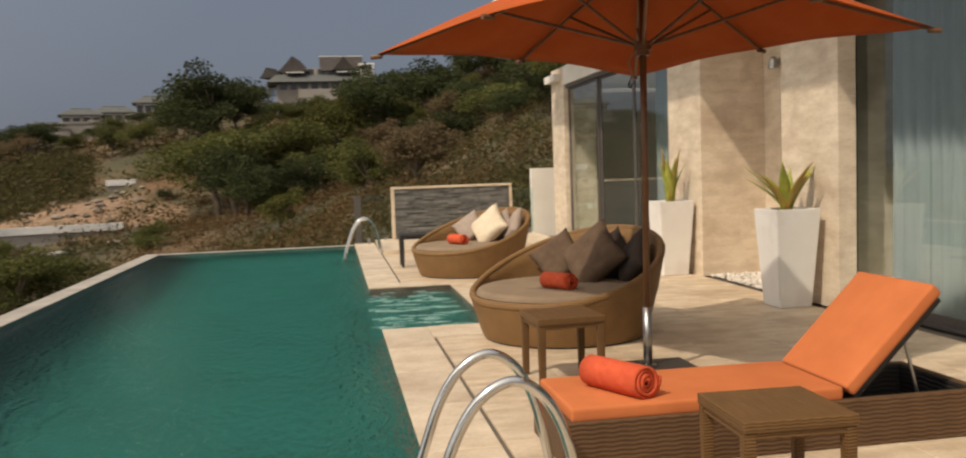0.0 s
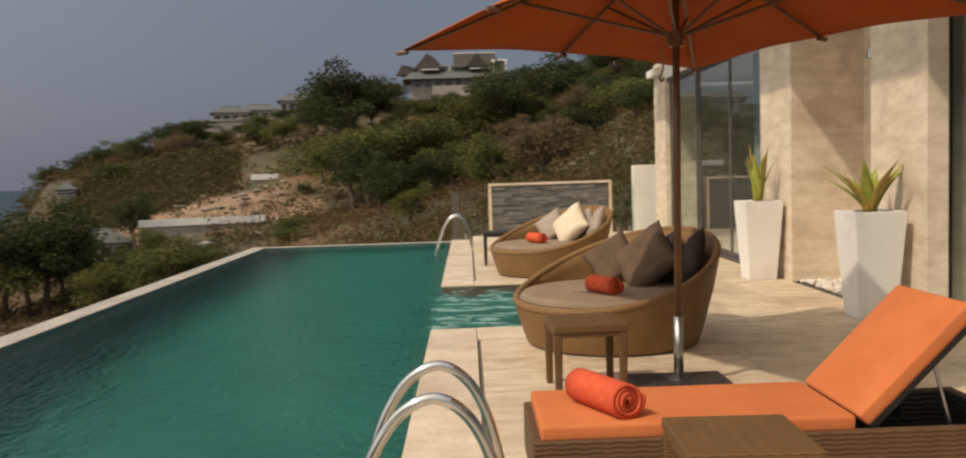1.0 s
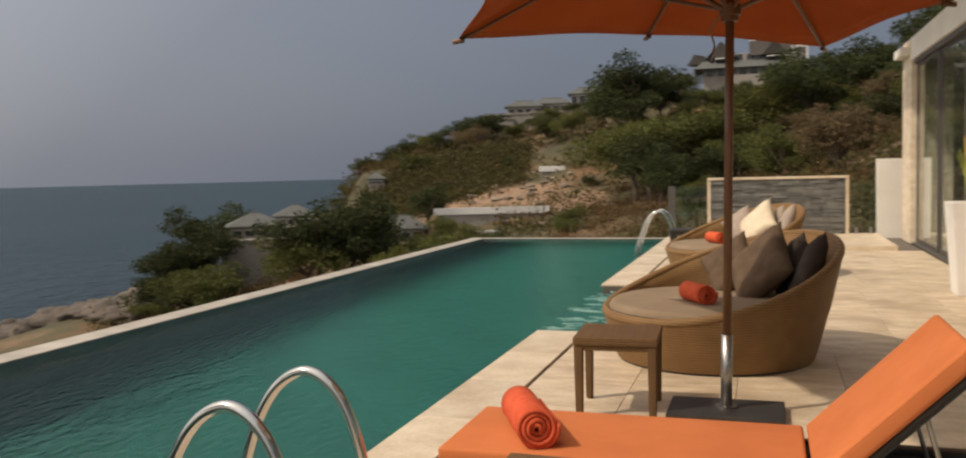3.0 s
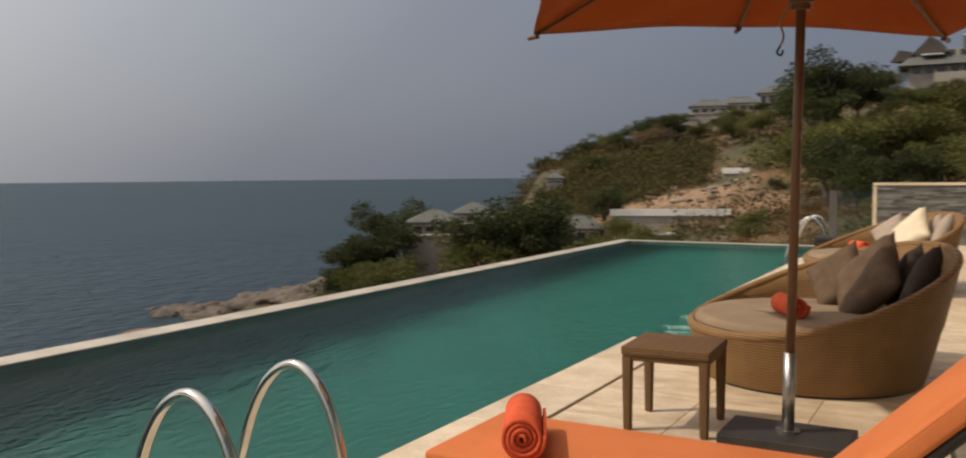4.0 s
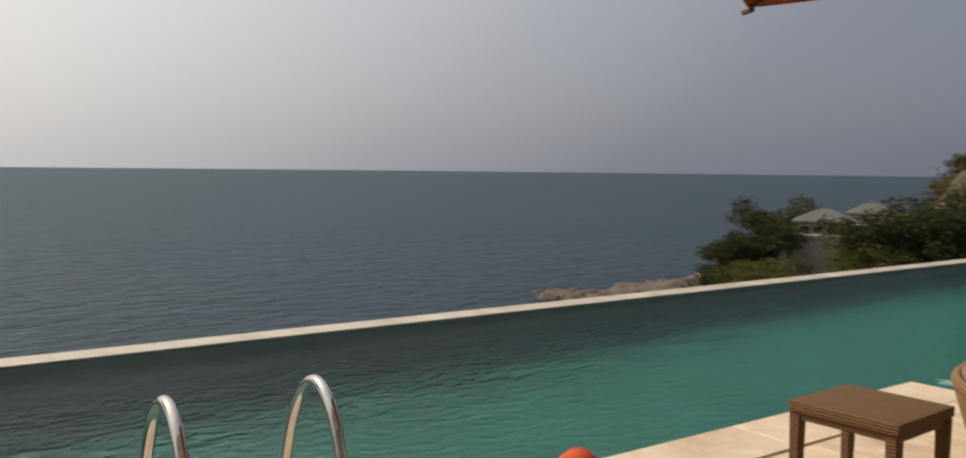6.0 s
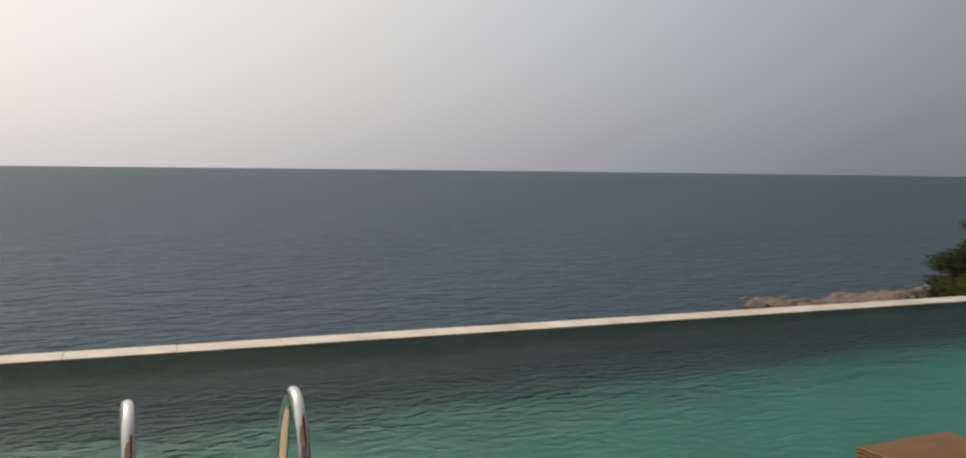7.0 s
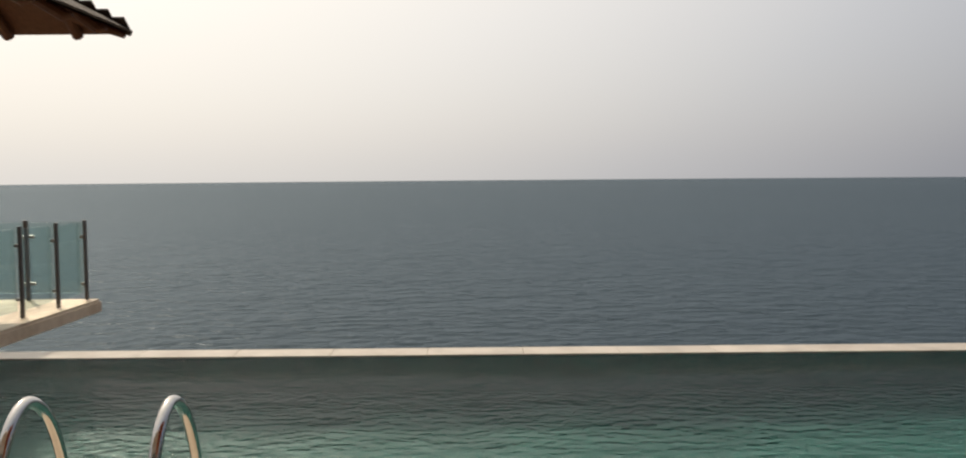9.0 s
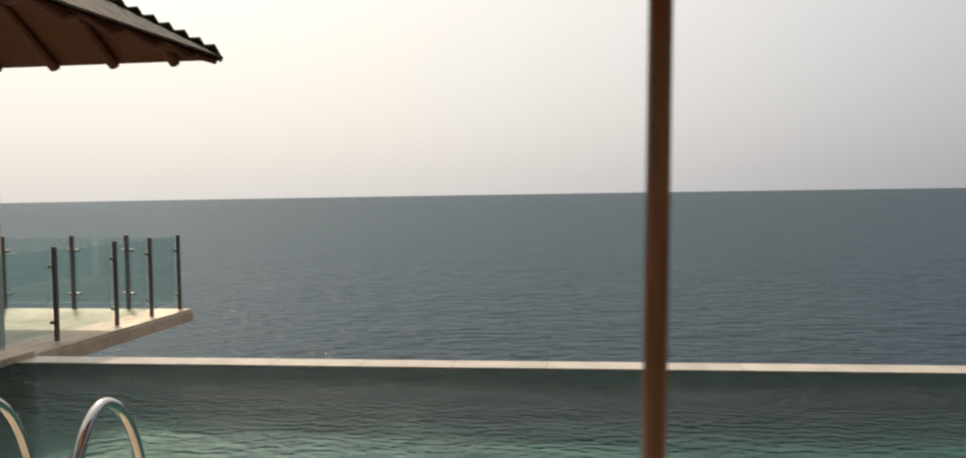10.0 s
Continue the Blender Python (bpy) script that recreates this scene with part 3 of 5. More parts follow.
def pavilion():
    """Hipped shingle roof on posts above the terrace."""
    top = thing("pavilion", "open pavilion with a weathered wooden shingle hip roof", "pavilion")
    x0, x1, y0, y1, ze = -10.48, -3.0, -8.4, -2.02, 3.745
    run, rise = 2.7, 1.5
    for x, y in ((-5.72, -2.86), (-8.9, -7.2), (-4.6, -7.2)):
        part("post", box(x - 0.09, x + 0.09, y - 0.09, y + 0.09, TER_Z, 3.9, 0.01), RENDER_WHITE, top)
    bm = bmesh.new()
    a = [bm.verts.new(p) for p in ((x0, y0, ze), (x1, y0, ze), (x1, y1, ze), (x0, y1, ze))]
    c = [bm.verts.new(p) for p in ((x0 + run, y0 + run, ze + rise), (x1 - run, y0 + run, ze + rise), (x1 - run, y1 - run, ze + rise), (x0 + run, y1 - run, ze + rise))]
    for i in range(4):
        bm.faces.new((a[i], a[(i + 1) % 4], c[(i + 1) % 4], c[i]))
    bm.faces.new(c)
    part("soffit", bm, SOFFIT, top, "brown boarded soffit")
    for i in range(6):
        x = x0 + 0.75 + i * 1.1
        run_in = min(1.9, x - x0 - 0.15)
        part("rafter", rod(((x, y1 - 0.06, ze - 0.02), (x, y1 - 0.16, ze - 0.05), (x, y1 - run_in, ze - 0.05 + run_in * rise / run)), [0.05, 0.085, 0.085], 8), SOFFIT, top)
    for i in range(5):
        y = y1 - 0.75 - i * 1.1
        run_in = min(1.9, y1 - y - 0.15)
        part("rafter", rod(((x0 + 0.06, y, ze - 0.02), (x0 + 0.16, y, ze - 0.05), (x0 + run_in, y, ze - 0.05 + run_in * rise / run)), [0.05, 0.085, 0.085], 8), SOFFIT, top)
    part("hip_rafter", rod(((x0 + 0.05, y1 - 0.05, ze - 0.03), (x0 + 0.5, y1 - 0.5, ze + 0.14), (x0 + 2.2, y1 - 2.2, ze + 1.05)), [0.05, 0.10, 0.10], 8), SOFFIT, top)
    rnd = random.Random(11)
    up = math.hypot(run, rise)
    meshes = []
    for w in (0.15, 0.19, 0.23):
        s = box(-w / 2, w / 2, 0, 0.34, 0, 0.034)
        me = bpy.data.meshes.new("shingle")
        s.to_mesh(me)
        s.free()
        me.materials.append(SHINGLE)
        meshes.append((w, me))
    tilt = math.atan2(rise, run)
    rest = bmesh.new()
    count = 0
    for side in (0, 1):
        length = (x1 - x0) if side == 0 else (y1 - y0)
        for row in range(int(up / 0.2)):
            s = row * 0.2
            inset = s * math.cos(tilt)
            q = inset - 0.02
            while q < length - inset:
                w, me = rnd.choice(meshes)
                z = ze + 0.02 + s * math.sin(tilt) + rnd.uniform(0, 0.008)
                if side == 0:
                    m = Matrix.Translation((x0 + q + w / 2, y1 + 0.03 - inset, z)) @ Matrix.Rotation(math.pi, 4, "Z") @ Matrix.Rotation(tilt + 0.05, 4, "X")
                else:
                    m = Matrix.Translation((x0 - 0.03 + inset, y1 - q - w / 2, z)) @ Matrix.Rotation(-math.pi / 2, 4, "Z") @ Matrix.Rotation(tilt + 0.05, 4, "X")
                if count < 290 and ((side == 0 and q < 3.2) or (side == 1 and q < 1.6)) and row < 9:
                    part("shingle", me, None, top, m=m)
                    count += 1
                else:
                    t = me.copy()
                    t.transform(m)
                    rest.from_mesh(t)
                    bpy.data.meshes.remove(t)
                q += w + 0.006
    tagged(part("shingle_rest", rest, SHINGLE, top), kind="stuff")
    hip = smooth_curve(((x0 - 0.02, y1 + 0.02, ze + 0.01), (x0 + run, y1 - run, ze + rise + 0.01)), 2)
    part("hip_cap", rod(hip, 0.05, 6), SHINGLE, top)
    return top


pavilion()


# ---- things on the deck ----
def pool_ladder(m, label):
    top = thing("pool_ladder", label, "ladder", m, "pool ladders")
    line = [(0.96, 0, 0.0), (0.925, 0, 0.22), (0.872, 0, 0.44), (0.795, 0, 0.58), (0.685, 0, 0.64), (0.565, 0, 0.585), (0.47, 0, 0.45), (0.395, 0, 0.25), (0.33, 0, 0.05), (0.30, 0, -0.25), (0.30, 0, -0.95)]
    for y in (-0.258, 0.258):
        rail = part("rail", rod([p + Vector((0, y, 0)) for p in smooth_curve(line, 6)], 0.0215, 16), CHROME, top, smooth=True)
        part("flange", rod(((0.96, y, 0.0), (0.96, y, 0.012)), 0.045, 20), CHROME, rail, smooth=False)
    for z in (-0.35, -0.6, -0.85):
        part("tread", box(0.27, 0.35, -0.25, 0.25, z - 0.012, z + 0.012, 0.005), CHROME, top)
    return top


ladder = pool_ladder(pose(0.025, 2.192, 0), "polished steel pool ladder with looped handrails")
copy_thing(ladder, pose(-0.06, 14.75, 0))


def side_table(m, label, size, height, material, group="side tables"):
    """Woven side table with an apron and four slightly tapered legs."""
    top = thing("side_table", label, "table", m, group)
    s = size / 2
    part("tabletop", box(-s, s, -s, s, height - 0.045, height, 0.008), material, top)
    part("apron", box(-s + 0.012, s - 0.012, -s + 0.012, s - 0.012, height - 0.075, height - 0.045), material, top)
    for sx in (-1, 1):
        for sy in (-1, 1):
            bm = bmesh.new()
            bmesh.ops.create_cube(bm, size=1)
            for v in bm.verts:
                w = 0.052 if v.co.z > 0 else 0.040
                v.co = Vector((sx * (s - 0.03) + v.co.x * w, sy * (s - 0.03) + v.co.y * w, (v.co.z + 0.5) * (height - 0.046)))
            bmesh.ops.bevel(bm, geom=bm.edges[:], offset=0.006, segments=2, affect="EDGES")
            part("leg", bm, material, top)
    return top


side_table(pose(1.567, 4.506, 0, 0, 0, 3), "brown woven wicker side table beside the round daybed", 0.465, 0.452, WICKER_TABLE)
side_table(pose(1.792, 2.022, 0, 0, 0, -2), "brown woven wicker side table beside the orange sun lounger", 0.465, 0.452, WICKER_TABLE)
side_table(pose(1.27, 12.3, 0), "black woven side table behind a round daybed", 0.42, 0.50, WICKER_BLACK)


def daybed(m, label):
    """Round wicker basket: the rim is low towards the pool and sweeps up to a high back."""
    top = thing("daybed", label, "daybed", m, "round daybeds")
    n, rows = 96, 14

    def rim(a):
        u = (1 - math.cos(a - 0.12)) / 2
        return 0.338 + 0.515 * u ** 1.5

    def radius(z, a):
        u = (1 - math.cos(a - 0.12)) / 2
        return 0.695 + 0.115 * min(z / 0.38, 1) ** 0.85 * (1 - 0.15 * u) + 0.12 * u * max(z - 0.35, 0) / 0.5
    bm = bmesh.new()
    outer, inner = [], []
    for i in range(n):
        a = 2 * math.pi * i / n
        d = Vector((-math.cos(a), math.sin(a), 0))
        h = rim(a)
        outer.append([bm.verts.new(d * radius(h * k / rows, a) + Vector((0, 0, 0.015 + (h - 0.015) * k / rows))) for k in range(rows + 1)])
        inner.append([bm.verts.new(d * (radius(h * k / 6, a) - 0.055) + Vector((0, 0, max(h * k / 6, 0.25 + 0.001 * k)))) for k in range(6, 1, -1)])
    for i in range(n):
        j = (i + 1) % n
        for k in range(rows):
            bm.faces.new((outer[j][k], outer[i][k], outer[i][k + 1], outer[j][k + 1]))
        bm.faces.new((outer[j][rows], outer[i][rows], inner[i][0], inner[j][0]))
        for k in range(4):
            bm.faces.new((inner[j][k], inner[i][k], inner[i][k + 1], inner[j][k + 1]))
    part("basket", bm, WICKER_BED, top, smooth=True)
    roll = [Vector((-math.cos(a) * (radius(rim(a), a) - 0.026), math.sin(a) * (radius(rim(a), a) - 0.026), rim(a))) for a in (2 * math.pi * i / n for i in range(n + 1))]
    part("rim", rod(roll, 0.031, 10, caps=False), WICKER_BED, top, smooth=True)
    part("plinth", disc(0.68, 0.0, 0.03), DARK_METAL, top)
    bm = disc(0.748, 0.265, 0.422, 0.05)
    cushion = part("cushion", bm, TAUPE, top, smooth=True)
    ring = [Vector((0.748 * math.cos(a), 0.748 * math.sin(a), 0.376)) for a in (2 * math.pi * i / 64 for i in range(65))]
    part("piping", rod(ring, 0.006, 6, caps=False), TAUPE, cushion, smooth=True)
    return top


bed = daybed(pose(2.0, 6.085, 0, 0, 0, 43), "round honey-coloured wicker daybed with a taupe cushion")
copy_thing(bed, pose(1.93, 10.95, 0, 0, 0, 43))


def pillow(m, label, size, material, seed, group):
    rnd = random.Random(seed)
    bm, n = bmesh.new(), 16
    grid = {}
    for side in (1, -1):
        for i in range(n + 1):
            for j in range(n + 1):
                u, v = 2 * i / n - 1, 2 * j / n - 1
                edge = i in (0, n) or j in (0, n)
                if side < 0 and edge:
                    grid[side, i, j] = grid[1, i, j]
                    continue
                f = ((1 - u ** 4) * (1 - v ** 4)) ** 0.55
                pinch = 1 - 0.11 * (1 - (u * u) * (v * v)) * max(abs(u), abs(v)) ** 3
                w = 0.012 * noise.noise(Vector((u * 3 + seed, v * 3, side)))
                grid[side, i, j] = bm.verts.new((u * size / 2 * pinch, v * size / 2 * pinch, side * (0.002 + f * size * 0.17) + w * (0.4 if edge else 1)))
    for side in (1, -1):
        for i in range(n):
            for j in range(n):
                q = [grid[side, i, j], grid[side, i + 1, j], grid[side, i + 1, j + 1], grid[side, i, j + 1]]
                bm.faces.new(q if side > 0 else q[::-1])
    top = part("pillow", bm, material, smooth=True, m=m)
    return tagged(top, label, "pillow", group)


def leaning(x, y, z, face, lean, spin):
    """Pose of a pillow whose face looks along the bearing face (degrees from +x), leaning back, spun on its face."""
    return pose(x, y, z) @ Matrix.Rotation(radians(face), 4, "Z") @ Matrix.Rotation(radians(90 - lean), 4, "Y") @ Matrix.Rotation(radians(spin), 4, "Z")


for bx, by, first, second in ((2.02, 6.10, PILLOW_GREY, PILLOW_DARK), (1.95, 10.97, PILLOW_CREAM, PILLOW_PALE)):
    near = first is PILLOW_GREY
    w1 = "grey-brown velvet cushion leaning in the daybed" if near else "cream cotton cushion with pleats in the daybed before the slate wall"
    w2 = "charcoal velvet cushion against the daybed's high back" if near else "pale taupe cushion in the daybed before the slate wall"
    g = "cushions on the daybeds"
    pillow(leaning(bx + 0.31, by + 0.20, 0.625, 215, 30, 48), w1, 0.55, first, 1, g)
    pillow(leaning(bx + 0.08, by + 0.50, 0.60, 235, 28, 40), w1, 0.44, first if near else second, 2, g)
    pillow(leaning(bx + 0.63, by + 0.02, 0.615, 178, 22, 40), w2, 0.45, second, 3, g)
    pillow(leaning(bx + 0.53, by + 0.34, 0.60, 205, 20, 47), w2, 0.43, second, 4, g)


def towel(m, label, length, r):
    """A rolled towel: a spiral that shows at both ends, with a hem."""
    turns, n = 4.2, 110
    bm = bmesh.new()
    outer = []
    for i in range(n + 1):
        t = i / n
        a = 2 * math.pi * turns * t
        rr = r * (0.10 + 0.90 * t) * (1 + 0.03 * math.sin(a * 1.0))
        outer.append((rr * math.cos(a), rr * math.sin(a), t))
    th = r * 0.9 / turns * 0.40
    rings = []
    for k in range(5):
        x = length * (k / 4 - 0.5)
        ring = []
        for cx, cz, t in outer:
            d = math.hypot(cx, cz)
            end = 0.010 * math.sin(t * 20) * (1 if k in (0, 4) else 0)
            ring.append((bm.verts.new((x + end, cx * (d + th) / d, cz * (d + th) / d)), bm.verts.new((x + end, cx * (d - th) / d, cz * (d - th) / d))))
        rings.append(ring)
    for ra, rb in zip(rings, rings[1:]):
        for i in range(n):
            bm.faces.new((ra[i][0], ra[i + 1][0], rb[i + 1][0], rb[i][0]))
            bm.faces.new((ra[i + 1][1], ra[i][1], rb[i][1], rb[i + 1][1]))
        bm.faces.new((ra[n][0], ra[n][1], rb[n][1], rb[n][0]))
    for ring, flip in ((rings[0], False), (rings[-1], True)):
        for i in range(n):
            f = (ring[i][0], ring[i][1], ring[i + 1][1], ring[i + 1][0])
            bm.faces.new(f[::-1] if flip else f)
    bmesh.ops.recalc_face_normals(bm, faces=bm.faces[:])
    return tagged(part("rolled_towel", bm, TOWEL, smooth=True, m=m), label, "towel", "rolled towels")


towel(pose(1.445, 2.94, 0.380, -60, 0, -64), "rolled orange terry towel lying on the sun lounger", 0.39, 0.083)
towel(pose(1.905, 5.87, 0.490, -60, 0, -58), "rolled orange terry towel lying on the daybed beside the parasol", 0.29, 0.072)
towel(pose(1.76, 10.83, 0.494, -60, 0, -58), "rolled orange terry towel lying on the daybed before the slate wall", 0.29, 0.072)


def sun_lounger(m):
    """Wicker box frame with an open well at the head, a seat pad and a raised back pad."""
    top = thing("sun_lounger", "dark wicker sun lounger with orange pads and a raised back", "lounger", m)
    L, W, H = 2.20, 0.69, 0.237
    part("side_panel", box(0, L, 0, 0.045, 0.0, H, 0.008), WICKER_LOUNGER, top)
    part("side_panel", box(0, L, W - 0.045, W, 0.0, H, 0.008), WICKER_LOUNGER, top)
    part("foot_panel", box(0, 0.045, 0.045, W - 0.045, 0.0, H, 0.008), WICKER_LOUNGER, top)
    part("head_panel", box(L - 0.045, L, 0.045, W - 0.045, 0.0, H, 0.008), WICKER_LOUNGER, top)
    part("deck_board", box(0.045, 1.45, 0.045, W - 0.045, H - 0.05, H - 0.012), WICKER_LOUNGER, top)
    # Added black panels and floor hold the backrest's shade in the well by colour.
    part("well_shade_panel", box(1.49, L - 0.05, 0.047, 0.055, 0.03, H - 0.004), WICKER_BLACK, top)
    part("well_shade_panel", box(1.49, L - 0.05, W - 0.055, W - 0.047, 0.03, H - 0.004), WICKER_BLACK, top)
    part("well_shade_panel", box(L - 0.055, L - 0.047, 0.056, W - 0.056, 0.03, H - 0.004), WICKER_BLACK, top)
    part("well_floor", box(1.45, L - 0.045, 0.045, W - 0.045, 0.02, 0.04), WICKER_BLACK, top)
    pad = part("seat_pad", box(0.035, 1.42, 0.025, W - 0.025, H - 0.010, H + 0.062, 0.018, segments=3), ORANGE, top, "orange canvas pad", smooth=True)
    for z in (H + 0.050, H + 0.004):
        ring = [(0.045, 0.032, z), (1.41, 0.032, z), (1.41, W - 0.032, z), (0.045, W - 0.032, z), (0.045, 0.032, z)]
        part("piping", rod(ring, 0.005, 6), ORANGE, pad)
    ang = 45.0
    tilt = pose(1.476, 0, H + 0.008) @ Matrix.Rotation(radians(-ang), 4, "Y")
    back = part("back_pad", box(0, 0.69, 0.025, W - 0.025, 0.0, 0.072, 0.02, segments=3), ORANGE, top, "orange canvas pad raised as a back", smooth=True, m=tilt)
    part("piping", rod(((0.004, 0.03, 0.06), (0.675, 0.03, 0.06)), 0.005, 6), ORANGE, back)
    frame_ = part("back_frame", box(0, 0.665, 0.045, 0.085, -0.035, -0.004, 0.004), WICKER_BLACK, top, m=tilt)
    part("back_rail", box(0, 0.665, W - 0.085, W - 0.045, -0.035, -0.004, 0.004), WICKER_BLACK, frame_)
    for i in range(8):
        part("slat", box(0.03 + i * 0.083, 0.08 + i * 0.083, 0.085, W - 0.085, -0.028, -0.010), WICKER_BLACK, frame_)
    end = tilt @ Vector((0.42, 0.1, -0.03))
    part("strut", rod((end, (L - 0.30, 0.1, 0.12)), 0.009, 8), STEEL, top)
    end = tilt @ Vector((0.42, W - 0.1, -0.03))
    part("strut", rod((end, (L - 0.30, W - 0.1, 0.12)), 0.009, 8), STEEL, top)
    return top


sun_lounger(pose(1.10, 2.675, 0))


LEAN = pose(0, 0, 0, -1.2, 0.8, 0) @ pose(0, 0, 0, 0, 0, 27)      # the pole leans a little in its sleeve


def parasol(m):
    """Square parasol: eight ribs and struts, a wooden pole in a steel sleeve, a flat base."""
    top = thing("parasol", "open square orange parasol on a dark wooden pole and flat base", "parasol", m)
    mid, z_c, z_m, peak = 1.308, 2.255, 2.31, 2.86
    part("base_plate", box(-0.31, 0.31, -0.2, 0.2, 0.0, 0.05, 0.008), DARK_METAL, top, m=LEAN.inverted())
    part("sleeve", rod(((0, 0, 0.05), (0, 0, 0.454)), 0.031, 20), STEEL, top, "brushed steel sleeve", smooth=True)
    part("collar", rod(((0, 0, 0.05), (0, 0, 0.062)), 0.06, 20), STEEL, top)
    part("pole", rod(((0, 0, 0.40), (0, 0, 2.840)), 0.0235, 20), WOOD_DARK, top, smooth=True)
    hub = part("hub", rod(((0, 0, 2.160), (0, 0, 2.190), (0, 0, 2.195), (0, 0, 2.250)), [0.045, 0.045, 0.058, 0.058], 16), WOOD_DARK, top)
    part("crown_hub", rod(((0, 0, 2.740), (0, 0, 2.820)), 0.055, 16), WOOD_DARK, top)
    part("finial", rod(((0, 0, 2.840), (0, 0, 2.870), (0, 0, 2.910), (0, 0, 2.930)), [0.03, 0.035, 0.03, 0.008], 12), WOOD_DARK, top, smooth=True)
    part("cord", rod(smooth_curve(((-0.045, 0.02, 2.200), (-0.085, 0.05, 2.120), (-0.07, 0.04, 2.040), (-0.085, 0.04, 1.990)), 5), 0.005, 6), TAUPE, hub)
    part("cord_hook", rod(smooth_curve(((-0.085, 0.04, 1.990), (-0.10, 0.04, 1.960), (-0.08, 0.04, 1.945), (-0.07, 0.04, 1.970)), 5), 0.006, 6), DARK_METAL, hub)
    bm, n, rows = bmesh.new(), 64, 14
    apex = bm.verts.new((0, 0, peak))
    rings = []

    def reach(a):
        k = (a + math.pi / 4) % (math.pi / 2) - math.pi / 4      # 0 at a side's middle
        return mid / math.cos(k), abs(k) / (math.pi / 4)
    for j in range(1, rows + 1):
        t, ring = j / rows, []
        for i in range(n):
            a = 2 * math.pi * i / n
            r, c = reach(a)
            zo = z_m + (z_c - z_m) * c ** 1.6
            scallop = math.sin(c * math.pi) ** 2
            rr = r * t * (1 - 0.022 * scallop * t)
            z = peak + (zo - peak) * t + 0.05 * math.sin(t * math.pi) * (1 - 0.8 * scallop) + 0.012 * scallop * t
            ring.append(bm.verts.new((rr * math.cos(a), rr * math.sin(a), z)))
        rings.append(ring)
    for i in range(n):
        bm.faces.new((apex, rings[0][i], rings[0][(i + 1) % n]))
        for a, b in zip(rings, rings[1:]):
            bm.faces.new((a[i], b[i], b[(i + 1) % n], a[(i + 1) % n]))
    canopy = part("canopy", bm, CANOPY, top, "orange cloth canopy", smooth=True)
    canopy.modifiers.new("cloth_thickness", "SOLIDIFY").thickness = 0.003
    for k in range(8):
        a = math.pi / 4 * k
        r, c = reach(a)
        zo = z_c if k % 2 else z_m
        d = Vector((math.cos(a), math.sin(a), 0))
        e = d * (r + 0.01) + Vector((0, 0, zo - 0.02))
        s = Vector((0, 0, 2.780)) + d * 0.05
        rib = part("rib", rod((s, (s + e) / 2 + Vector((0, 0, 0.022)), e), [0.014, 0.013, 0.010], 6), WOOD_DARK, top)
        part("tip", rod((e - d * 0.05 + Vector((0, 0, 0.004)), e + d * 0.03), 0.017, 8), WOOD_DARK, rib)
        mid_p = s.lerp(e, 0.52) + Vector((0, 0, 0.012))
        part("strut", rod((Vector((0, 0, 2.230)) + d * 0.05, mid_p), 0.011, 6), WOOD_DARK, rib)
    return top


parasol(pose(2.16, 4.475, 0) @ LEAN)


def planter(m, label):
    top = thing("planter", label, "planter", m, "white planters")
    H, a, b = 0.955, 0.165, 0.232
    bm = bmesh.new()
    loops = []
    for r, z in ((a, 0), (b, H), (b - 0.03, H), (b - 0.045, H - 0.06)):
        loops.append([bm.verts.new((sx * r, sy * r, z)) for sx, sy in ((-1, -1), (1, -1), (1, 1), (-1, 1))])
    bm.faces.new(loops[0][::-1])
    for p, q in zip(loops, loops[1:]):
        for i in range(4):
            bm.faces.new((p[i], p[(i + 1) % 4], q[(i + 1) % 4], q[i]))
    bm.faces.new(loops[-1])
    bmesh.ops.bevel(bm, geom=bm.edges[:], offset=0.008, segments=2, affect="EDGES")
    part("pot", bm, PLANTER_WHITE, top)
    part("soil", box(-0.185, 0.185, -0.185, 0.185, H - 0.06, H - 0.045), SOIL, top)
    return top


def blade_plant(m, label, blades, spread, seed, height):
    """A rosette of long channelled blades."""
    rnd = random.Random(seed)
    top = thing("potted_plant", label, "plant", m, "plants in the white planters")
    for i in range(blades):
        a = 2.4 * i + rnd.uniform(-0.3, 0.3)
        out = spread * rnd.uniform(0.45, 1.1)
        L = height * rnd.uniform(0.7, 1.05)
        bm, prev = bmesh.new(), None
        for k in range(9):
            t = k / 8
            w = 0.040 * (0.55 + 0.9 * math.sin(math.pi * min(t * 0.75 + 0.2, 1))) * (1 - t ** 3) + 0.001
            o = 0.03 + out * (t ** 1.5)
            z = L * (t - 0.18 * spread * t * t)
            d, s = Vector((math.cos(a), math.sin(a), 0)), Vector((-math.sin(a), math.cos(a), 0))
            c = d * o + Vector((0, 0, z))
            cur = [bm.verts.new(c - s * w + Vector((0, 0, w * 0.5))), bm.verts.new(c), bm.verts.new(c + s * w + Vector((0, 0, w * 0.5)))]
            if prev:
                bm.faces.new((prev[0], prev[1], cur[1], cur[0]))
                bm.faces.new((prev[1], prev[2], cur[2], cur[1]))
            prev = cur
        blade = part("blade", bm, LEAF_TIP if rnd.random() < 0.35 else LEAF_YELLOW, top, smooth=True)
        blade.modifiers.new("leaf_thickness", "SOLIDIFY").thickness = 0.004
    return top


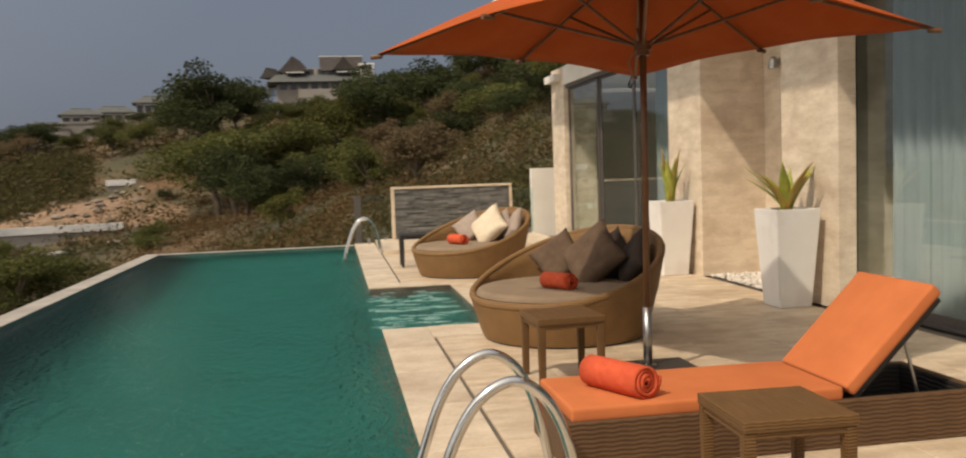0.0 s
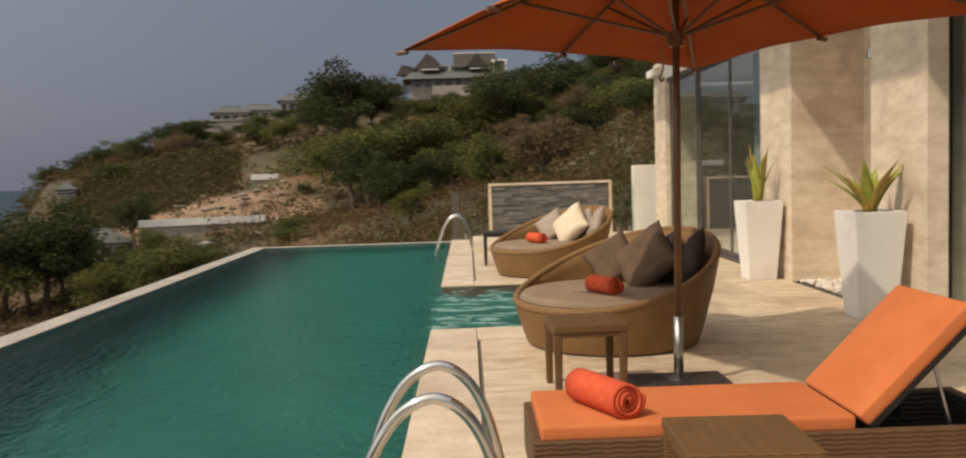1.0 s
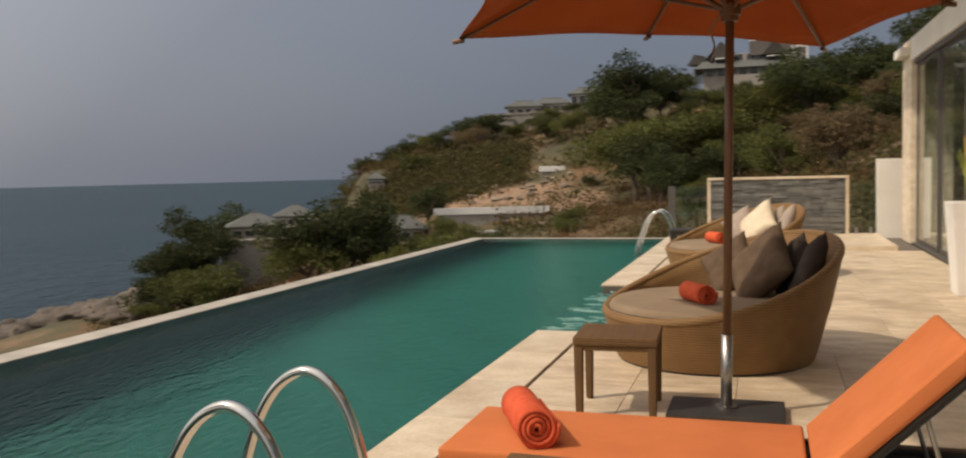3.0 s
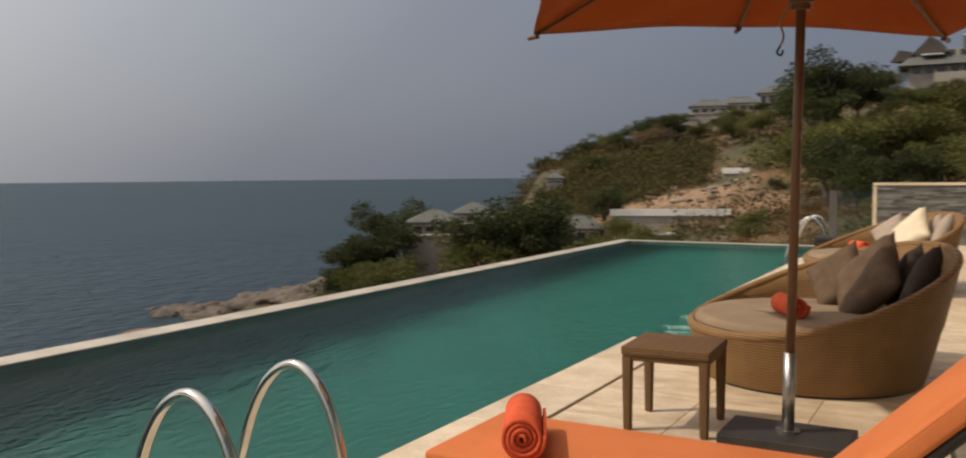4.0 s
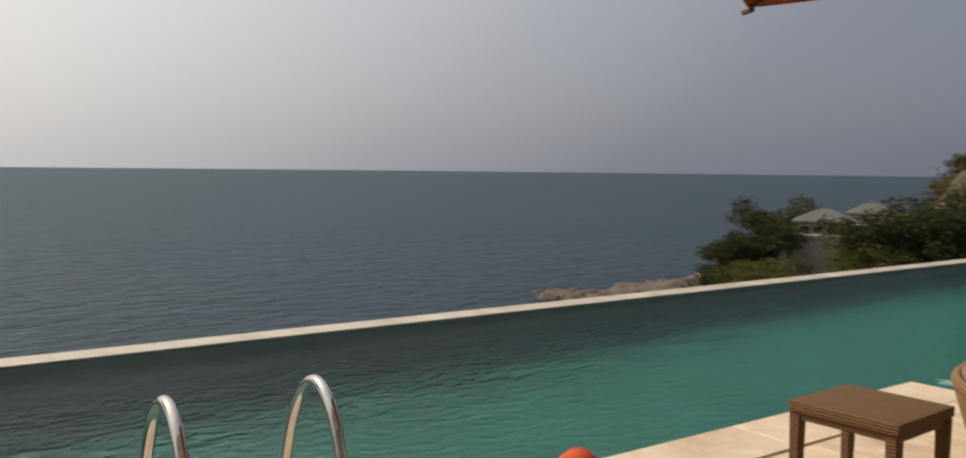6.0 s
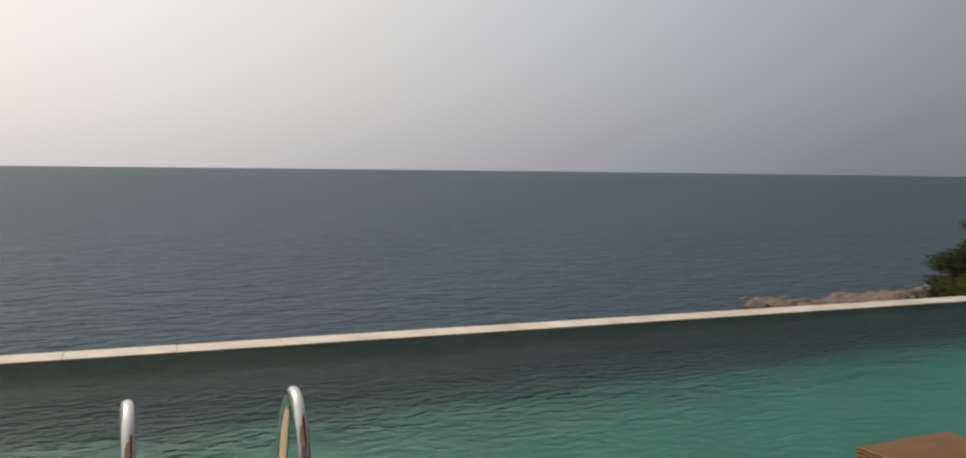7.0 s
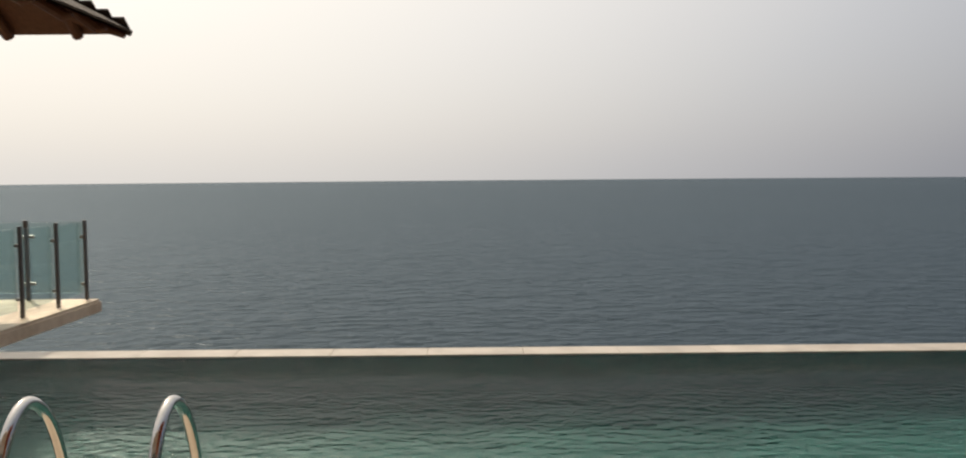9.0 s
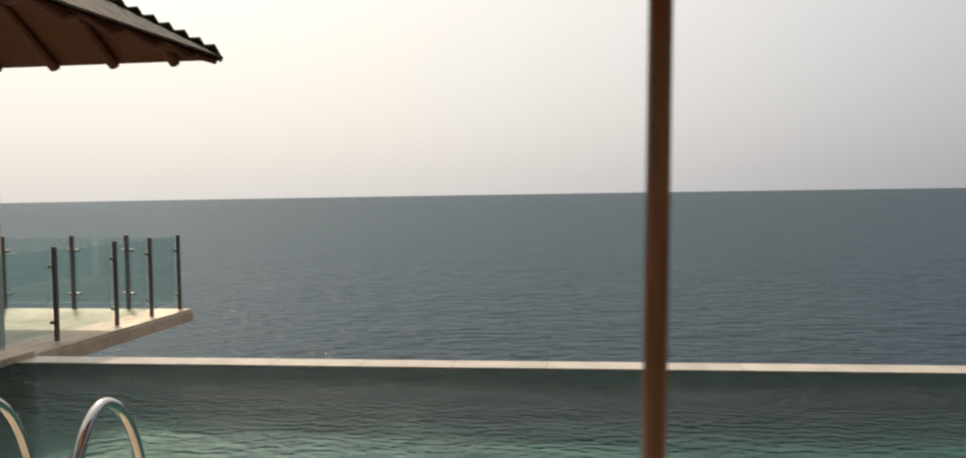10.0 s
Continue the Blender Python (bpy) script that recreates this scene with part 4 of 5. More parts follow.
planter(pose(4.44, 6.75, 0), "tall tapered white planter before the stone pier")
planter(pose(4.375, 9.59, 0), "tall tapered white planter beside the glass doors")
blade_plant(pose(4.44, 6.75, 0.907), "yellow-green blade plant with dry orange tips in a planter", 13, 0.34, 5, 0.52)
blade_plant(pose(4.375, 9.59, 0.907), "upright yellow-green blade plant in a planter", 11, 0.16, 8, 0.72)


def wall_lamp():
    top = thing("wall_lamp", "small steel spotlight on the stone niche wall", "lamp", pose(5.498, 8.78, 2.62))
    part("mount", rod(((0, 0, 0), (-0.02, 0, 0)), 0.045, 16), STEEL, top)
    part("arm", rod(((-0.02, 0, 0), (-0.10, 0, 0.0)), 0.012, 8), STEEL, top)
    part("head", rod(((-0.10, 0, 0.06), (-0.10, 0, 0.03), (-0.10, 0, -0.03), (-0.10, 0, -0.08)), [0.02, 0.045, 0.055, 0.065], 16), STEEL, top)
    return top


wall_lamp()


def pebbles():
    rnd = random.Random(5)
    base = bmesh.new()
    bmesh.ops.create_icosphere(base, subdivisions=1, radius=1)
    co = np.array([v.co[:] for v in base.verts])
    fa = np.array([[v.index for v in f.verts] for f in base.faces])
    base.free()
    vs, fs = [], []
    for i in range(750):
        s = np.array([rnd.uniform(0.018, 0.035), rnd.uniform(0.015, 0.03), rnd.uniform(0.01, 0.02)])
        p = np.array([rnd.uniform(4.72, 5.47), rnd.uniform(7.45, 9.19), 0.012 + rnd.random() * 0.012])
        fs.append(fa + len(vs) * len(co))
        vs.append(co * s + p)
    me = bpy.data.meshes.new("pebbles")
    me.from_pydata(np.concatenate(vs).tolist(), [], np.concatenate(fs).tolist())
    ob = part("pebbles", me, PEBBLE, smooth=True)
    return tagged(ob, "loose white pebbles on the floor of the stone niche", "pebbles", kind="stuff")


pebbles()


def foam():
    """Churned water over the spa's jets: low crests, broken into streaks; their pale colour stands for bright
    reflections.
    """
    rnd = random.Random(9)
    bm = bmesh.new()
    for i in range(85):
        x, y = rnd.uniform(0.5, 1.4), rnd.choice((7.3, 7.75, 8.3, 8.9, 9.4)) + rnd.gauss(0, 0.16)
        length, width, bend = rnd.uniform(0.05, 0.26) * (1.3 - 0.5 * abs(x - 0.9)), rnd.uniform(0.008, 0.026), rnd.uniform(-0.05, 0.05)
        turn, prev = rnd.uniform(-0.35, 0.35), None
        for k in range(8):
            t = k / 7
            u, w = (t - 0.5) * length, width * math.sin(math.pi * min(max(t, 0.03), 0.97)) ** 0.7 * rnd.uniform(0.6, 1.2)
            v = bend * math.sin(math.pi * t)
            cx, cy = x + u * math.cos(turn) - v * math.sin(turn), y + u * math.sin(turn) + v * math.cos(turn)
            cx = min(cx, SPA_X - 0.01)
            cur = [bm.verts.new((cx, cy - w, WATER_Z - 0.002)), bm.verts.new((cx, cy, WATER_Z + 0.004 + w * 0.35)), bm.verts.new((cx, cy + w, WATER_Z - 0.002))]
            if prev:
                bm.faces.new((prev[0], cur[0], cur[1], prev[1]))
                bm.faces.new((prev[1], cur[1], cur[2], prev[2]))
            prev = cur
    return tagged(part("foam", bm, FOAM_GLINT, smooth=True), "pale streaks of foam and painted ripple reflections on the pool water", "foam", kind="stuff")


foam()


# ---- sea, hillside, distance ----
SEA_Z = -22.0
HOME = (1.5, 0.5)
RADII = (0, 16, 26, 60, 100, 140, 175, 230, 330)
# bearing from +y towards -x, then heights at those distances
HILL = (
    (-60, -3, -2.0, 0.5, 6, 13, 22, 30, 44, 50),
    (-15, -3, -2.4, -1.2, 2, 8, 14, 20, 31, 36),
    (-4, -3, -2.6, -1.8, -1.5, 0.5, 4, 11, 21.5, 24),
    (5, -4, -3.2, -2.2, -4.5, -5.0, -2.5, 6, 19.5, 21),
    (11, -5, -4.0, -3.0, -6.0, -6.5, -5.0, 3.5, 16, 15),
    (16, -6, -5.0, -4.2, -8.0, -9.5, -6.0, -1.0, 11.5, 9),
    (21, -7, -6.0, -6.0, -11, -12, -9.0, -3.5, 6.0, 8),
    (25, -7, -7.0, -7.5, -13, -13.5, -11.5, -8.5, 2.5, 4),
    (28.4, -7, -8.0, -9.0, -14, -14, -13, -13, -14, -22),
    (34, -8, -9.0, -10, -15, -14.5, -14.5, -19, -26, -30),
    (41, -8, -10, -12, -16, -17, -18.5, -24, -30, -30),
    (50, -9, -12, -14, -18, -20, -22.0, -25, -30, -30),
    (62, -10, -13, -16, -23, -27, -30, -32, -32, -32))


def ground(x, y):
    dx, dy = x - HOME[0], y - HOME[1]
    r, a = math.hypot(dx, dy), math.degrees(math.atan2(-dx, dy))
    a = min(max(a if a > -150 else a + 360, HILL[0][0]), HILL[-1][0])
    k = next(i for i in range(1, len(HILL)) if a <= HILL[i][0])
    u = (a - HILL[k - 1][0]) / (HILL[k][0] - HILL[k - 1][0])
    u = u * u * (3 - 2 * u)
    j = next((i for i in range(1, len(RADII)) if r <= RADII[i]), len(RADII) - 1)
    v = min((r - RADII[j - 1]) / (RADII[j] - RADII[j - 1]), 1)
    row = [HILL[q][j] * (1 - v) + HILL[q][j + 1] * v for q in (k - 1, k)]
    z = row[0] * (1 - u) + row[1] * u
    s = min(max((r - 22) / 60, 0), 1)
    return z + s * (1.6 * noise.noise((x * 0.035, y * 0.035, 0)) + 0.7 * noise.noise((x * 0.11, y * 0.11, 5))) + 0.15 * noise.noise((x * 0.5, y * 0.5, 2))


def at_bearing(bearing, r):
    a = radians(bearing)
    x, y = HOME[0] - r * math.sin(a), HOME[1] + r * math.cos(a)
    return x, y, ground(x, y)


SCARP = at_bearing(16.6, 158)


def hillside_mat():
    """Dry grass and scrub earth, with bare sandy scarps where the slope is steep."""
    m, n, l, b = blank("dry_hillside")
    geo = n.new("ShaderNodeNewGeometry")
    n1, n2, n3 = (n.new("ShaderNodeTexNoise") for _ in range(3))
    for q, s, d in ((n1, 0.05, 8), (n2, 1.2, 5), (n3, 0.028, 6)):
        q.inputs["Scale"].default_value, q.inputs["Detail"].default_value, q.inputs["Roughness"].default_value = s, d, 0.62
        l.new(geo.outputs["Position"], q.inputs[0])
    r1, r2 = n.new("ShaderNodeValToRGB"), n.new("ShaderNodeValToRGB")
    for r, cols in ((r1, ((0.36, 0.050, 0.048, 0.022), (0.5, 0.085, 0.066, 0.031), (0.64, 0.165, 0.090, 0.042))), (r2, ((0.3, 0.17, 0.100, 0.058), (0.7, 0.34, 0.225, 0.140)))):
        while len(r.color_ramp.elements) < len(cols):
            r.color_ramp.elements.new(0.5)
        for e, (p, *c) in zip(r.color_ramp.elements, cols):
            e.position, e.color = p, (*c, 1)
    l.new(n1.outputs[0], r1.inputs[0])
    l.new(n2.outputs[0], r2.inputs[0])
    mr, mx = n.new("ShaderNodeMapRange"), n.new("ShaderNodeMix")
    mr.inputs[1].default_value, mr.inputs[2].default_value = 0.55, 0.66
    mx.data_type = "RGBA"
    far, near, top = n.new("ShaderNodeVectorMath"), n.new("ShaderNodeMapRange"), n.new("ShaderNodeMath")
    far.operation, far.inputs[1].default_value, top.operation = "DISTANCE", SCARP, "ADD"
    near.inputs[1].default_value, near.inputs[2].default_value, near.inputs[3].default_value, near.inputs[4].default_value = 6, 24, 0.22, 0.0
    l.new(geo.outputs["Position"], far.inputs[0])
    l.new(far.outputs["Value"], near.inputs[0])
    l.new(near.outputs[0], top.inputs[0])
    l.new(n3.outputs[0], top.inputs[1])
    l.new(top.outputs[0], mr.inputs[0])
    l.new(mr.outputs[0], mx.inputs[0])
    l.new(r1.outputs[0], mx.inputs[6])
    l.new(r2.outputs[0], mx.inputs[7])
    l.new(mx.outputs[2], b.inputs["Base Color"])
    b.inputs["Roughness"].default_value = 0.95
    bp = n.new("ShaderNodeBump")
    bp.inputs["Strength"].default_value, bp.inputs["Distance"].default_value = 0.7, 0.5
    l.new(n2.outputs[0], bp.inputs["Height"])
    l.new(bp.outputs[0], b.inputs["Normal"])
    return m


def hillside():
    vs, fs = [], []
    bearings = [i * 0.75 for i in range(-200, 280)]
    radii = [3 + 330 * (i / 110) ** 1.35 for i in range(111)]
    for b in bearings:
        for r in radii:
            vs.append(at_bearing(b, r))
    n = len(radii)
    for i in range(len(bearings) - 1):
        for j in range(n - 1):
            fs.append((i * n + j, i * n + j + 1, (i + 1) * n + j + 1, (i + 1) * n + j))
    me = bpy.data.meshes.new("ground")
    me.from_pydata(vs, [], fs)
    return tagged(part("ground", me, hillside_mat(), smooth=True), "dry scrubby hillside with bare sandy scarps falling to the sea", "hillside", kind="structure")


hillside()
sea = bmesh.new()
bmesh.ops.create_circle(sea, cap_ends=True, segments=128, radius=4900)
bmesh.ops.translate(sea, verts=sea.verts[:], vec=(0, 0, SEA_Z))
structure("sea", sea, SEA_WATER, "calm grey-blue sea reaching to the horizon", "sea")


def leaf_cards(centres, sizes, rnd, flat=0.5):
    """Small bent leaf sprays: two triangles each, at the given centres."""
    n = len(centres)
    a = rnd.normal(size=(n, 3))
    a /= np.linalg.norm(a, axis=1)[:, None]
    b = np.cross(a, rnd.normal(size=(n, 3)))
    b /= np.linalg.norm(b, axis=1)[:, None]
    c = np.cross(a, b)
    s = sizes[:, None]
    v = np.stack([centres - a * s, centres + b * s * 0.6 + c * s * 0.2, centres + a * s, centres - b * s * 0.6 + c * s * 0.2], axis=1).reshape(-1, 3)
    i = np.arange(n)[:, None] * 4
    f = np.concatenate([i + [[0, 1, 2]], i + [[0, 2, 3]]])
    return v, f


def tree_meshes(seed, style):
    """Trunk with limbs, and a crown of leaf sprays in uneven clumps; about 10 m high."""
    rnd, nr = random.Random(seed), np.random.RandomState(seed)
    bm = bmesh.new()
    fork = Vector((rnd.uniform(-0.4, 0.4), rnd.uniform(-0.4, 0.4), 3.0))
    rod([(0, 0, -1.0), (0.05, 0.02, 1.2), fork], [0.30, 0.24, 0.19], 7, bm)
    clumps = []
    k = rnd.randint(9, 12)
    for i in range(k):
        a = 2 * math.pi * i / k + rnd.uniform(-0.4, 0.4)
        out = rnd.uniform(1.0, 4.3) * style[0]
        tip = Vector((math.cos(a) * out, math.sin(a) * out, rnd.uniform(3.8, 8.8) * style[1]))
        mid = fork.lerp(tip, 0.5) + Vector((rnd.uniform(-0.3, 0.3), rnd.uniform(-0.3, 0.3), 0.4))
        rod([fork - Vector((0, 0, 0.2)), mid, tip], [0.14, 0.09, 0.04], 5, bm)
        clumps.append((tip, rnd.uniform(1.2, 2.2)))
        clumps.append((mid + Vector((rnd.uniform(-1, 1), rnd.uniform(-1, 1), rnd.uniform(0.5, 1.6))), rnd.uniform(0.9, 1.6)))
    trunk = bpy.data.meshes.new("trunk")
    bm.to_mesh(trunk)
    bm.free()
    trunk.materials.append(BARK)
    pts, sizes = [], []
    for c, r in clumps:
        n = int(230 * r * r / 2)
        d = nr.normal(size=(n, 3))
        d /= np.linalg.norm(d, axis=1)[:, None]
        q = d * (r * nr.uniform(0.45, 1.08, size=(n, 1))) * [1.15, 1.15, 0.75]
        pts.append(q + np.array(c))
        sizes.append(nr.uniform(0.10, 0.25, size=n))
    v, f = leaf_cards(np.concatenate(pts), np.concatenate(sizes), nr)
    crown = bpy.data.meshes.new("crown")
    crown.from_pydata(v.tolist(), [], f.tolist())
    return trunk, crown


TREES = [tree_meshes(s, st) for s, st in ((21, (1.0, 1.0)), (22, (1.25, 0.8)), (23, (0.8, 1.1)), (24, (1.1, 0.9)))]
CROWN_SET = {}
for i, (tr, cr) in enumerate(TREES):
    for j, cm in enumerate(CROWNS):
        c = cr.copy()
        c.materials.append(cm)
        CROWN_SET[i, j] = c
TREE_WORDS = ("dark green broadleaf tree on the slope", "olive green tree on the dry slope", "yellow-green tree on the dry slope", "sparse brown tree, nearly bare, on the slope")


def tree(bearing, r, height, kind, colour, sink=0.0, wide=1.0):
    x, y, z = at_bearing(bearing, r)
    t = thing("tree", TREE_WORDS[colour], "tree", pose(x, y, z - sink, 0, 0, (bearing * 77 + r * 13) % 360), "trees on the hillside")
    s = height / 9.5
    t.scale = (s * wide, s * wide, s)
    part("trunk", TREES[kind][0], None, t)
    part("crown", CROWN_SET[kind, colour], None, t)


# bearing, distance, height, mesh, colour
for row in ((9.0, 187, 15, 0, 0), (7.3, 184, 16, 2, 0), (8.2, 180, 12, 3, 0), (6.2, 190, 12, 0, 0), (10.0, 203, 9, 0, 0), (4.8, 182, 7, 2, 1), (7.8, 140, 16, 1, 1), (5.6, 136, 15.5, 3, 1), (6.8, 128, 11, 0, 0), (2.6, 142, 13.5, 1, 2), (0.4, 150, 12, 0, 2), (1.4, 130, 9, 3, 1),
            (-2.4, 150, 13, 2, 0), (-3.4, 152, 8, 1, 0), (-6.2, 150, 13, 0, 0), (-7.6, 146, 10, 3, 0), (-11.5, 175, 17, 1, 0), (-13.3, 160, 16, 3, 0), (-15.5, 150, 16, 0, 0), (-9.6, 190, 13, 2, 0), (3.2, 118, 8, 3, 0), (6.2, 122, 8, 0, 0),
            (17.6, 222, 10, 1, 0), (18.8, 228, 8, 0, 0), (15.8, 214, 6, 3, 1), (13.6, 196, 8, 2, 1), (12.0, 190, 7, 0, 1), (20.4, 232, 7, 2, 0), (22.5, 240, 6, 1, 0), (23.8, 245, 6, 3, 0), (25.6, 250, 6, 0, 0), (21.4, 238, 7, 1, 1), (26.6, 240, 5, 1, 1),
            (27.4, 112, 12, 1, 0), (28.6, 108, 12, 3, 0), (26.4, 108, 12, 0, 0), (29.4, 106, 9, 1, 1), (25.4, 116, 9, 2, 1), (36.6, 124, 11, 3, 0), (37.6, 122, 9.5, 2, 0), (35.6, 126, 11.5, 2, 0), (38.6, 122, 7, 0, 0), (36.0, 118, 6.5, 1, 0), (37.2, 116, 6, 3, 0), (38.9, 118, 4.5, 1, 1), (34.9, 116, 6, 1, 0),
            (34.6, 150, 12, 2, 0), (36.2, 112, 8, 1, 1), (33.2, 88, 3.5, 3, 1), (21.2, 138, 8, 2, 0), (20.2, 125, 5, 0, 1), (22.6, 118, 5, 1, 1), (24.4, 104, 8, 0, 0), (31.0, 84, 3.5, 0, 0), (35.6, 104, 7, 3, 1)):
    tree(*row, wide=1.15)
for row in ((3.6, 200, 8, 1, 0), (2.6, 196, 7, 3, 1), (-1.2, 196, 7.5, 0, 0), (-0.2, 196, 6.5, 1, 1), (1.6, 196, 7, 0, 0), (0.8, 192, 6.5, 3, 1), (-2.2, 194, 7.5, 1, 0), (-3.4, 200, 8, 1, 0), (-4.6, 205, 9, 3, 0), (0.8, 194, 3.6, 1, 1), (15.6, 226, 4.5, 1, 1), (14.4, 228, 4.2, 3, 0), (13.2, 226, 4.5, 0, 1), (11.8, 228, 4.6, 1, 0), (10.6, 226, 4.5, 3, 1), (16.8, 226, 4.5, 0, 0)):
    tree(*row, wide=1.3)
rnd_t = random.Random(31)
for i in range(170):
    b, r = rnd_t.uniform(-24, 24), rnd_t.uniform(88, 250)
    if (-5 < b < 5 and r > 172) or (9 < b < 18 and r > 190):
        continue
    tx, ty, tz = at_bearing(b, r)
    if math.hypot(tx - SCARP[0], ty - SCARP[1]) < 15:
        continue
    bare = 10.5 < b < 24 and 105 < r < 190
    if bare and rnd_t.random() < 0.5:
        continue
    tree(b, r, rnd_t.uniform(2.5, 4.5) if bare else rnd_t.uniform(4.5, 8.0), rnd_t.randrange(4), rnd_t.choice((0, 0, 1, 1, 2, 3)), 0.8, 1.3)


def scrub(name, material, count, seed, near, far, size, label, tall, west=-26, east=42):
    """Low bushes and grass tufts: leaf sprays clumped on the ground."""
    rnd, nr = random.Random(seed), np.random.RandomState(seed)
    pts, sizes = [], []
    made = 0
    while made < count:
        b = rnd.uniform(west, east)
        r = near * (far / near) ** rnd.random()
        x, y, z = at_bearing(b, r)
        keep = noise.noise((x * 0.04, y * 0.04, seed))
        if z < SEA_Z + 1.2 or keep < -0.15 or (y < 19 and x > -5.5):
            continue
        if 10 < b < 25 and 110 < r < 185 and rnd.random() < 0.3:
            continue
        if math.hypot(x - SCARP[0], y - SCARP[1]) < 14 and rnd.random() < 0.72:
            continue
        made += 1
        s = size * rnd.uniform(0.5, 1.5) * (0.55 + r / 130)
        n = rnd.randint(34, 54)
        q = nr.normal(size=(n, 3)) * [s, s, s * tall]
        q[:, 2] = np.abs(q[:, 2])
        pts.append(q + [x, y, z - 0.1])
        sizes.append(nr.uniform(0.12, 0.32, size=n) * s)
    v, f = leaf_cards(np.concatenate(pts), np.concatenate(sizes), nr)
    me = bpy.data.meshes.new(name)
    me.from_pydata(v.tolist(), [], f.tolist())
    return tagged(part(name, me, material), label, "scrub", kind="stuff")


scrub("green_scrub", SCRUB_GREEN, 3900, 41, 20, 260, 0.62, "low green and olive bushes covering the slope", 0.75)
scrub("dry_scrub", SCRUB_DRY, 6000, 42, 19, 240, 0.50, "dry brown grass and twigs covering the slope", 0.9)


scrub("ridge_scrub", SCRUB_GREEN, 2600, 43, 165, 262, 0.55, "dense olive bushes along the headland's ridge", 0.8, 15, 28)


def boulder_mesh(seed):
    bm = bmesh.new()
    bmesh.ops.create_icosphere(bm, subdivisions=3, radius=1)
    for v in bm.verts:
        p = v.co.copy()
        v.co *= 1 + 0.42 * noise.noise(p * 1.5 + Vector((seed, 0, 0))) + 0.22 * noise.noise(p * 3.6 + Vector((0, seed, 0)))
    me = bpy.data.meshes.new("boulder")
    bm.to_mesh(me)
    bm.free()
    me.materials.append(GRANITE)
    return me


BOULDERS = [boulder_mesh(s) for s in (3, 17, 29)]
PALE_BOULDERS = [m.copy() for m in BOULDERS]
for m in PALE_BOULDERS:
    m.materials[0] = GRANITE_PALE


def boulder(x, y, z, s, i, label="weathered tan granite boulder at the sea's edge", pale=False):
    ob = part("boulder", (PALE_BOULDERS if pale else BOULDERS)[i % 3], None, m=pose(x, y, z, 0, 0, (i * 67) % 360), smooth=True)
    ob.scale = (s * 1.5, s, s * 0.62)
    return tagged(ob, label, "rock", "shore boulders")


rnd_b = random.Random(51)
for i in range(150):
    t = rnd_b.random() ** 0.8
    b = 50.2 - 12.0 * t + rnd_b.gauss(0, 0.35)
    r = 162 - 26 * t + rnd_b.gauss(0, 3.5)
    x, y, z = at_bearing(b, r)
    boulder(x, y, max(z, SEA_Z - 0.3) + 0.2, rnd_b.uniform(0.9, 2.3) * (0.7 + 1.1 * t), i)
for i in range(34):
    x, y, z = at_bearing(rnd_b.uniform(27, 40), rnd_b.uniform(70, 112))
    boulder(x, y, z + 0.1, rnd_b.uniform(0.5, 1.3), i, "pale granite boulder among the trees on the slope")
for i in range(70):
    x, y, z = at_bearing(rnd_b.uniform(12, 24), rnd_b.uniform(122, 178))
    boulder(x, y, z + 0.2, rnd_b.uniform(0.3, 0.8), i, "pale granite rubble on the bare sandy slope", True)
for i in range(12):
    x, y, z = at_bearing(27.2 + rnd_b.uniform(0, 2.4), rnd_b.uniform(215, 262))
    boulder(x, y, z, rnd_b.uniform(2, 5), i, "rocky cliff boulder at the headland's foot")


